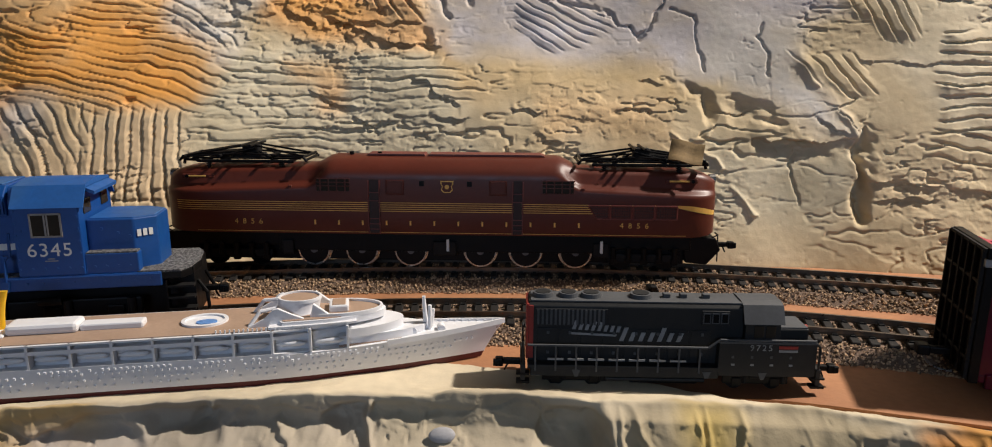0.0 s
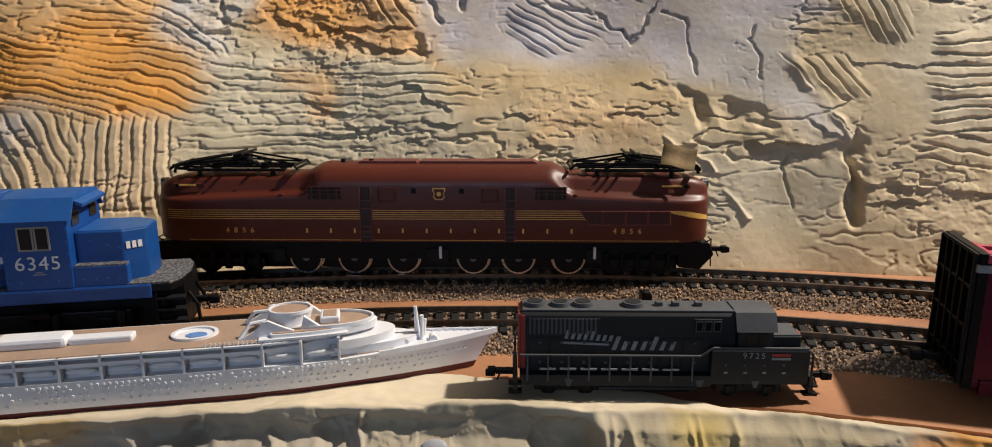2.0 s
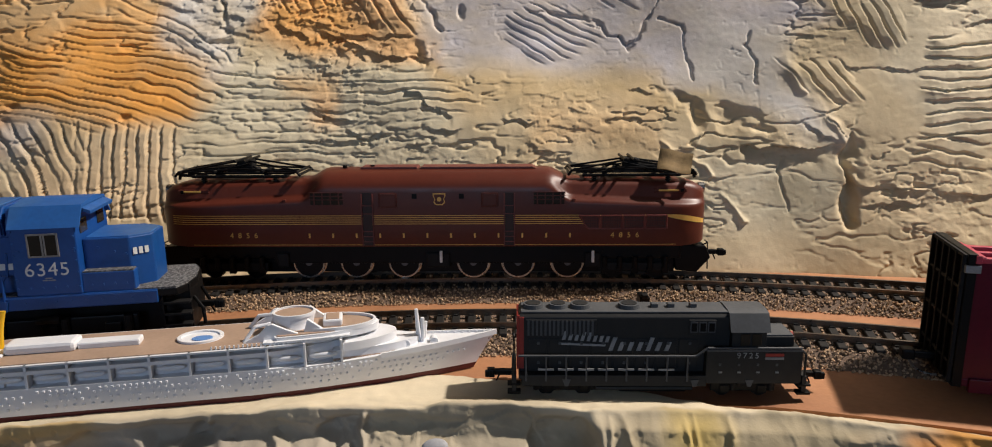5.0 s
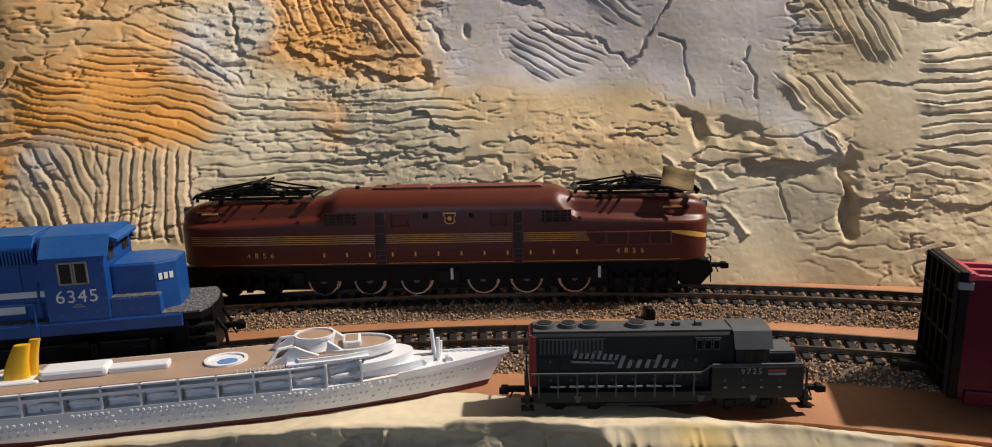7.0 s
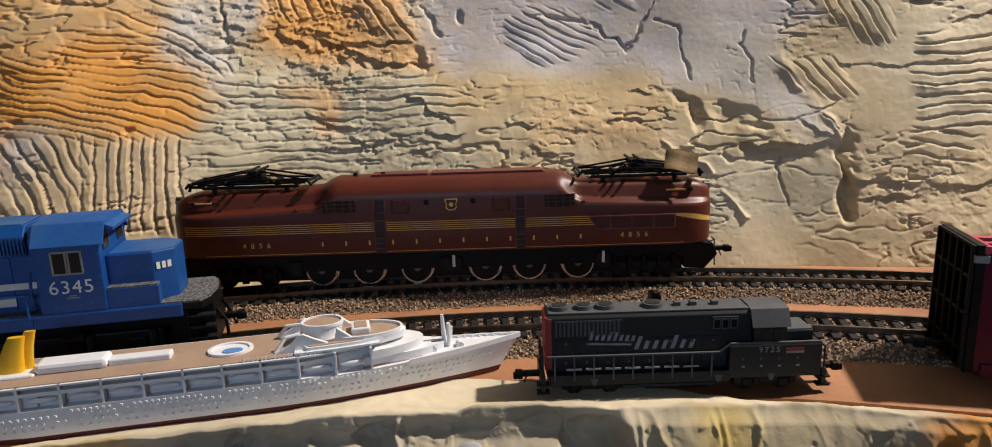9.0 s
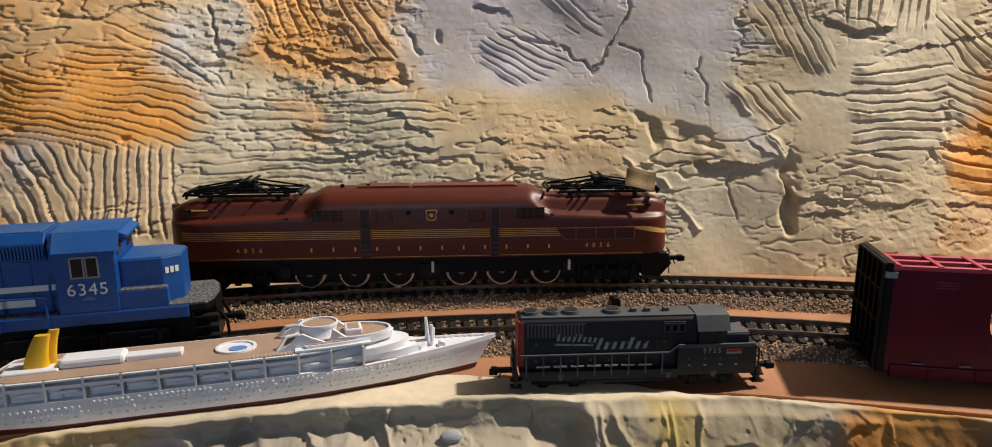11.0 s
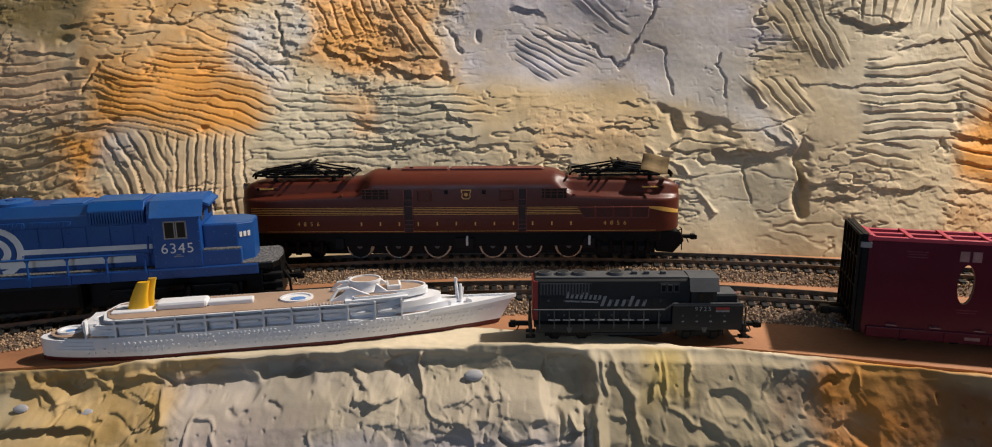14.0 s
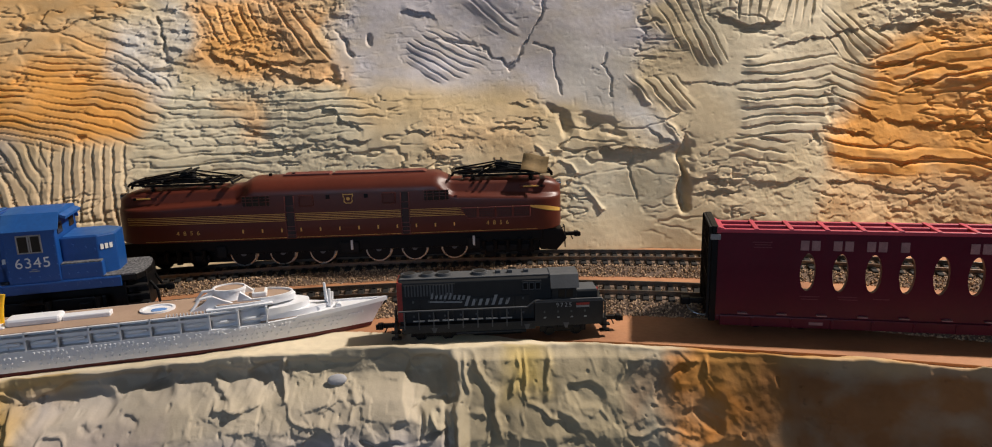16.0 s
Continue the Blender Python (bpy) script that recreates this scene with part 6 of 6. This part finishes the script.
    # bridge: stepped curved fronts, inner well, look-out top
    part("bridge_base", slab(0.1305, 0.166, 0.0192, 0.0218, 0.0020, 0.022, 0.002), HULL, top, "white curved bridge front")
    part("bridge_skirt", slab(0.1535, 0.172, 0.0150, 0.0180, 0.0006, 0.018, 0.0), HULL, top, "white curved deck front")
    part("fore_step", slab(0.150, 0.180, 0.0116, 0.0150, 0.0020, 0.016, 0.0), HULL, top, "white stepped deck front")
    part("bridge_deck", slab(0.1310, 0.1645, 0.0217, 0.0221, 0.0028, 0.020, 0.002), SHIP_DECK, top, "tan bridge deck")
    part("bridge_rim", oval_wall(0.1490, 0, 0.0160, 0.0086, 0.0215, 0.0230, 0.0008, a0=-120, a1=120), HULL, top, smooth=40)
    part("well", box(0.1470, 0.1535, -0.0042, 0.0042, 0.0219, 0.0245, 0.0006), HULL, top, "white deck well")
    part("well_floor", box(0.1480, 0.1525, -0.0034, 0.0034, 0.0242, 0.0247, 0.0002), SHIP_DECK, top)
    part("look_out", loft([[(0.1362 + math.cos(a) * r + dx, math.sin(a) * r * 0.85, z) for a in np.linspace(0, 2 * math.pi, 29)[:-1]] for z, r, dx in ((0.0205, 0.0086, 0.0), (0.0222, 0.0074, 0.0), (0.0245, 0.0070, 0.0008), (0.0266, 0.0070, 0.0012))]), HULL, top, "white round look-out tower", smooth=40)
    part("look_out_rim", oval_wall(0.1374, 0, 0.0072, 0.0062, 0.0264, 0.0275, 0.0007), HULL, top, smooth=40)
    part("look_out_deck", oval_plate(0.1374, 0, 0.0066, 0.0056, 0.0264, 0.0269), SHIP_DECK, top, "tan look-out deck")
    for s in (-1, 1):
        part("bridge_wing", prism([(0.1210, 0.0197), (0.1390, 0.0197), (0.1390, 0.0222), (0.1350, 0.0240), (0.1310, 0.0262), (0.1295, 0.0258), (0.1265, 0.0228)], s * 0.0085 - 0.0006, s * 0.0085 + 0.0006, bevel=0.0002), HULL, top, "sloping white bridge wing")
        part("wing_arch", prism([(0.1410, 0.0220), (0.1480, 0.0220), (0.1450, 0.0245), (0.1422, 0.0268)], s * 0.0072 - 0.0008, s * 0.0072 + 0.0008, bevel=0.0002), HULL, top)
        part("strut", rods([((0.1215, s * 0.0075, 0.0197), (0.1250, s * 0.006, 0.0245)), ((0.1250, s * 0.006, 0.0245), (0.1300, s * 0.005, 0.0250))], 0.0007), HULL, top)
    # fore deck, mast and winches
    part("fore_deck", slab(0.150, 0.2055, 0.0112, 0.0121, 0.0016, 0.0, 0.0), SHIP_DECK, top, "tan fore deck")
    rings = []
    for i in range(31):
        s = 0.166 + (SHIP_L - 0.0002 - 0.166) * i / 30
        z = deck_line(s)
        b = hull_half(s, 0.0150)
        rings.append([(s, -b - 0.0001, z - 0.0010), (s, -b - 0.0001, z + 0.0009), (s, -max(b - 0.0007, 0), z + 0.0009), (s, -max(b - 0.0007, 0), z - 0.0010)])
    part("bulwark", loft(rings), HULL, top)
    part("bulwark", loft([[(x, -y, z) for x, y, z in r] for r in rings]), HULL, top)
    for k in range(14):
        s = 0.170 + k * 0.0026
        b = max(hull_half(s, 0.0150) - 0.0009, 0.0004)
        part("bulwark_rib", box(s - 0.0003, s + 0.0003, b - 0.0004, b + 0.0005, 0.0118, deck_line(s) + 0.0006), HULL, top)
    mast = part("mast", cyl((0.1800, 0.0004, 0.0118), (0.1792, 0.0004, 0.0248), 0.0010, None, 12, 0.0006), HULL, top, "white fore mast")
    part("derrick", rods([((0.1812, -0.0010, 0.0120), (0.1812, -0.0012, 0.0218)), ((0.1820, 0.0022, 0.0120), (0.1826, 0.0026, 0.0190))], 0.0007), HULL, mast)
    for x, y in ((0.1750, -0.0030), (0.1775, 0.0030), (0.1850, -0.0020)):
        part("winch", cyl((x, y - 0.0016, 0.0132), (x, y + 0.0016, 0.0132), 0.0014, None, 14), HULL, top)
    part("hatch", box(0.1690, 0.1745, -0.0030, 0.0030, 0.0118, 0.0134, 0.0004), HULL, top)
    return top


liner()


# ---------- the crimson lumber car ----------
def wall_with_ovals(x0, x1, z0, z1, ovals, y0, y1):
    """A thin wall with oval openings that go through it."""
    b = bmesh.new()

    def ring_faces(cells, n=24):
        for (a0, a1, cx, cz, rx, rz) in cells:
            loops = []
            for y in (y0, y1):
                outer, inner = [], []
                for i in range(n):
                    t = 2 * math.pi * (i + 0.5) / n
                    c, s = math.cos(t), math.sin(t)
                    inner.append(b.verts.new((cx + c * rx, y, cz + s * rz)))
                    hx = (a1 - cx if c > 0 else cx - a0) / max(abs(c), 1e-6)
                    hz = (z1 - cz if s > 0 else cz - z0) / max(abs(s), 1e-6)
                    k = min(hx, hz)
                    outer.append(b.verts.new((cx + c * k, y, cz + s * k)))
                for i in range(n):
                    j = (i + 1) % n
                    b.faces.new((outer[i], outer[j], inner[j], inner[i]))
                corners = [(a1, z1), (a0, z1), (a0, z0), (a1, z0)]
                for q, (px, pz) in enumerate(corners):
                    best = min(range(n), key=lambda i: abs(math.atan2(pz - cz, px - cx) % (2 * math.pi) - 2 * math.pi * (i + 1.0) / n))
                    v = b.verts.new((px, y, pz))
                    b.faces.new((outer[best], v, outer[(best + 1) % n]))
                loops.append(inner)
            for i in range(n):
                j = (i + 1) % n
                b.faces.new((loops[0][i], loops[0][j], loops[1][j], loops[1][i]))
    cells = []
    for k, (cx, cz, rx, rz) in enumerate(ovals):
        a0 = (ovals[k - 1][0] + cx) / 2 if k else cx - 0.007
        a1 = (ovals[k + 1][0] + cx) / 2 if k < len(ovals) - 1 else cx + 0.007
        cells.append((a0, a1, cx, cz, rx, rz))
    ring_faces(cells)
    bmesh.ops.recalc_face_normals(b, faces=b.faces)
    lo, hi = cells[0][0], cells[-1][1]
    box(x0, lo, y0, y1, z0, z1, 0, b)
    box(hi, x1, y0, y1, z0, z1, 0, b)
    bmesh.ops.remove_doubles(b, verts=b.verts, dist=1e-6)
    return b


def lumber_car():
    top = thing("crimson_lumber_car", pose(0.1890, 0.2210, 0, 0, 0, -13.7), "crimson lumber freight car with oval side openings", "freight car")
    ovals = [(0.0402 + 0.01405 * k, 0.0303, 0.0034, 0.0090) for k in range(13)]
    part("side_wall", wall_with_ovals(0.0, 0.255, 0.0080, 0.0485, ovals, 0.0, 0.0022), CRIMSON, top, "dark crimson wall with oval openings")
    # open ladder-like top, light from above put into its paler crimson
    for y in (0.0, 0.0085, 0.0170):
        part("top_chord", box(0.0, 0.255, y, y + 0.0024, 0.0484, 0.0502, 0.0003), LIT_CRIMSON, top, "crimson top rail painted lighter, as lit")
    for k in range(17):
        x = 0.0004 + k * 0.0154
        part("top_rung", box(x, x + 0.0022, 0.0002, 0.0192, 0.0488, 0.0506, 0.0003), LIT_CRIMSON, top, "crimson top rung painted lighter, as lit")
    part("top_web", box(0.0, 0.255, 0.0022, 0.0172, 0.0470, 0.0484), CRIMSON, top)
    part("deck", box(0.0, 0.255, 0.0, 0.0300, 0.0052, 0.0080, 0.0004), CRIMSON, top, "crimson car deck")
    part("side_sill", box(0.002, 0.255, -0.0012, 0.0008, 0.0035, 0.0085, 0.0004), CRIMSON, top, "crimson side sill")
    for k in range(14):
        x = 0.010 + k * 0.0176
        part("tie_down", box(x, x + 0.0044, -0.0016, 0.0, 0.0096, 0.0101), PINK_MARK, top, "small pale tie-down")
        part("sill_pocket", box(x + 0.006, x + 0.0074, -0.0018, 0.0, 0.0036, 0.0078, 0.0002), CRIMSON, top)
    # end bulkhead, ribbed, black with a crimson edge
    for x0 in (-0.0030, 0.2550):
        bulk = part("end_bulkhead", box(x0, x0 + 0.0030, -0.0006, 0.0330, 0.0050, 0.0515, 0.0003), BLACK, top, "black ribbed end bulkhead")
        for k in range(6):
            y = 0.0004 + k * 0.0062
            part("rib", box(x0 - 0.0013, x0, y, y + 0.0012, 0.0060, 0.0508, 0.0002), SOOT, bulk)
        for z in (0.0120, 0.0255, 0.0390, 0.0500):
            part("cross_rib", box(x0 - 0.0010, x0, 0.0, 0.0326, z, z + 0.0012, 0.0002), SOOT, bulk)
        part("corner_bracket", box(x0 - 0.0006, x0 + 0.0040, -0.0011, 0.0006, 0.0452, 0.0478, 0.0002), GREY_MARK, bulk, "grey corner bracket")
        part("edge_strip", box(x0 + 0.0022, x0 + 0.0040, -0.0009, 0.0190, 0.0484, 0.0512, 0.0002), LIT_CRIMSON, bulk, "crimson top edge painted lighter, as lit")
    # name in plain bars above the openings
    for k, count in enumerate((2, 2, 2, 1, 0, 2, 2, 2)):
        for j in range(count):
            x = 0.0364 + 0.01405 * k + j * 0.0048
            part("name_bar", box(x, x + 0.0036, -0.00025, 0.0005, 0.0408, 0.0454), PINK_MARK, top, "faded lettering bar")
    for x, z, w in ((0.0155, 0.0440, 0.0085), (0.0165, 0.0428, 0.0070), (0.0160, 0.0416, 0.0080), (0.0375, 0.0185, 0.0085), (0.0380, 0.0172, 0.0075), (0.0540, 0.0188, 0.0080), (0.0545, 0.0175, 0.0080), (0.0690, 0.0182, 0.0070)):
        part("small_lettering", box(x, x + w, -0.00018, 0.0005, z, z + 0.0004), CRIMSON_FADED, top, "tiny faded lettering bar")
    part("small_lettering", box(0.0420, 0.0480, -0.00145, 0.0, 0.0052, 0.0066), PINK_MARK, top, "tiny pale lettering bar")
    # trucks standing on the shelf
    for cx in (0.030, 0.225):
        for x in (cx - 0.0105, cx + 0.0105):
            for y in (0.0070, 0.0235):
                wheel(top, x, y, 0.0046, 0.0042, SOOT)
        t = part("truck_frame", box(cx - 0.0165, cx + 0.0165, 0.0035, 0.0060, 0.0022, 0.0060, 0.0008), BLACK, top, "black truck side frame")
        part("far_side", box(cx - 0.0165, cx + 0.0165, 0.0245, 0.0270, 0.0022, 0.0060, 0.0008), BLACK, t)
        part("bolster", box(cx - 0.004, cx + 0.004, 0.0035, 0.0270, 0.0035, 0.0055, 0.0005), BLACK, t)
    bm = box(-0.0110, -0.0025, 0.0140, 0.0168, 0.0085, 0.0112, 0.0005)
    box(-0.0150, -0.0105, 0.0128, 0.0178, 0.0080, 0.0118, 0.0007, bm)
    part("coupler", bm, BLACK, top, "black knuckle coupler")
    hook = []
    for i in range(9):
        a = radians(190 + 90 * i / 8)
        hook.append((-0.0040 + math.cos(a) * 0.0080, 0.0150, 0.0085 + math.sin(a) * 0.0060))
    part("uncoupling_wire", rods(list(zip(hook, hook[1:])), 0.0005), STEEL, top, "curved bright uncoupling wire")
    return top


lumber_car()


# ---------- small things ----------
def track_feeder():
    top = thing("track_feeder_clip", pose(0.0990, 0.3165, 0), "small black feeder clip beside the back track", "clip")
    part("clip_body", box(-0.0024, 0.0024, -0.0030, 0.0060, 0.0, 0.0062, 0.0006), BLACK, top)
    part("cap", box(-0.0015, 0.0015, -0.0036, 0.0, 0.0055, 0.0075, 0.0004), SOOT, top)
    part("cable", rods([((0.0, -0.003, 0.0012), (0.004, -0.006, 0.0012)), ((0.004, -0.006, 0.0012), (0.009, -0.0062, 0.0010))], 0.0006), BLACK, top)


track_feeder()


def pebble(x, y, z, size, label):
    bm = bmesh.new()
    bmesh.ops.create_icosphere(bm, subdivisions=3, radius=1)
    for v in bm.verts:
        v.co = Vector((v.co.x * 0.0052, v.co.y * 0.0030, v.co.z * 0.0016)) * size * (1 + 0.10 * noise.noise(v.co * 1.6))
    ob = finish("flat_pebble", bm, PEBBLE, smooth=True)
    ob.matrix_world = pose(x, y, z, 51, 0, 6)
    tagged(ob, label, "pebble", "pebbles in the ledge")


pebble(0.0115, 0.2042, -0.0088, 0.85, "flat pale grey pebble set in the plaster ledge")
pebble(-0.1510, 0.1795, -0.0150, 0.75, "small round pale pebble pressed into ochre plaster")
pebble(-0.1760, 0.1765, -0.0110, 0.6, "tiny pale pebble pressed into ochre plaster")

# ---------- the sleepers, one by one ----------
sleepers(back_track, back_line, -0.42, 0.42)
sleepers(front_track, front_line, -0.40, 0.40)
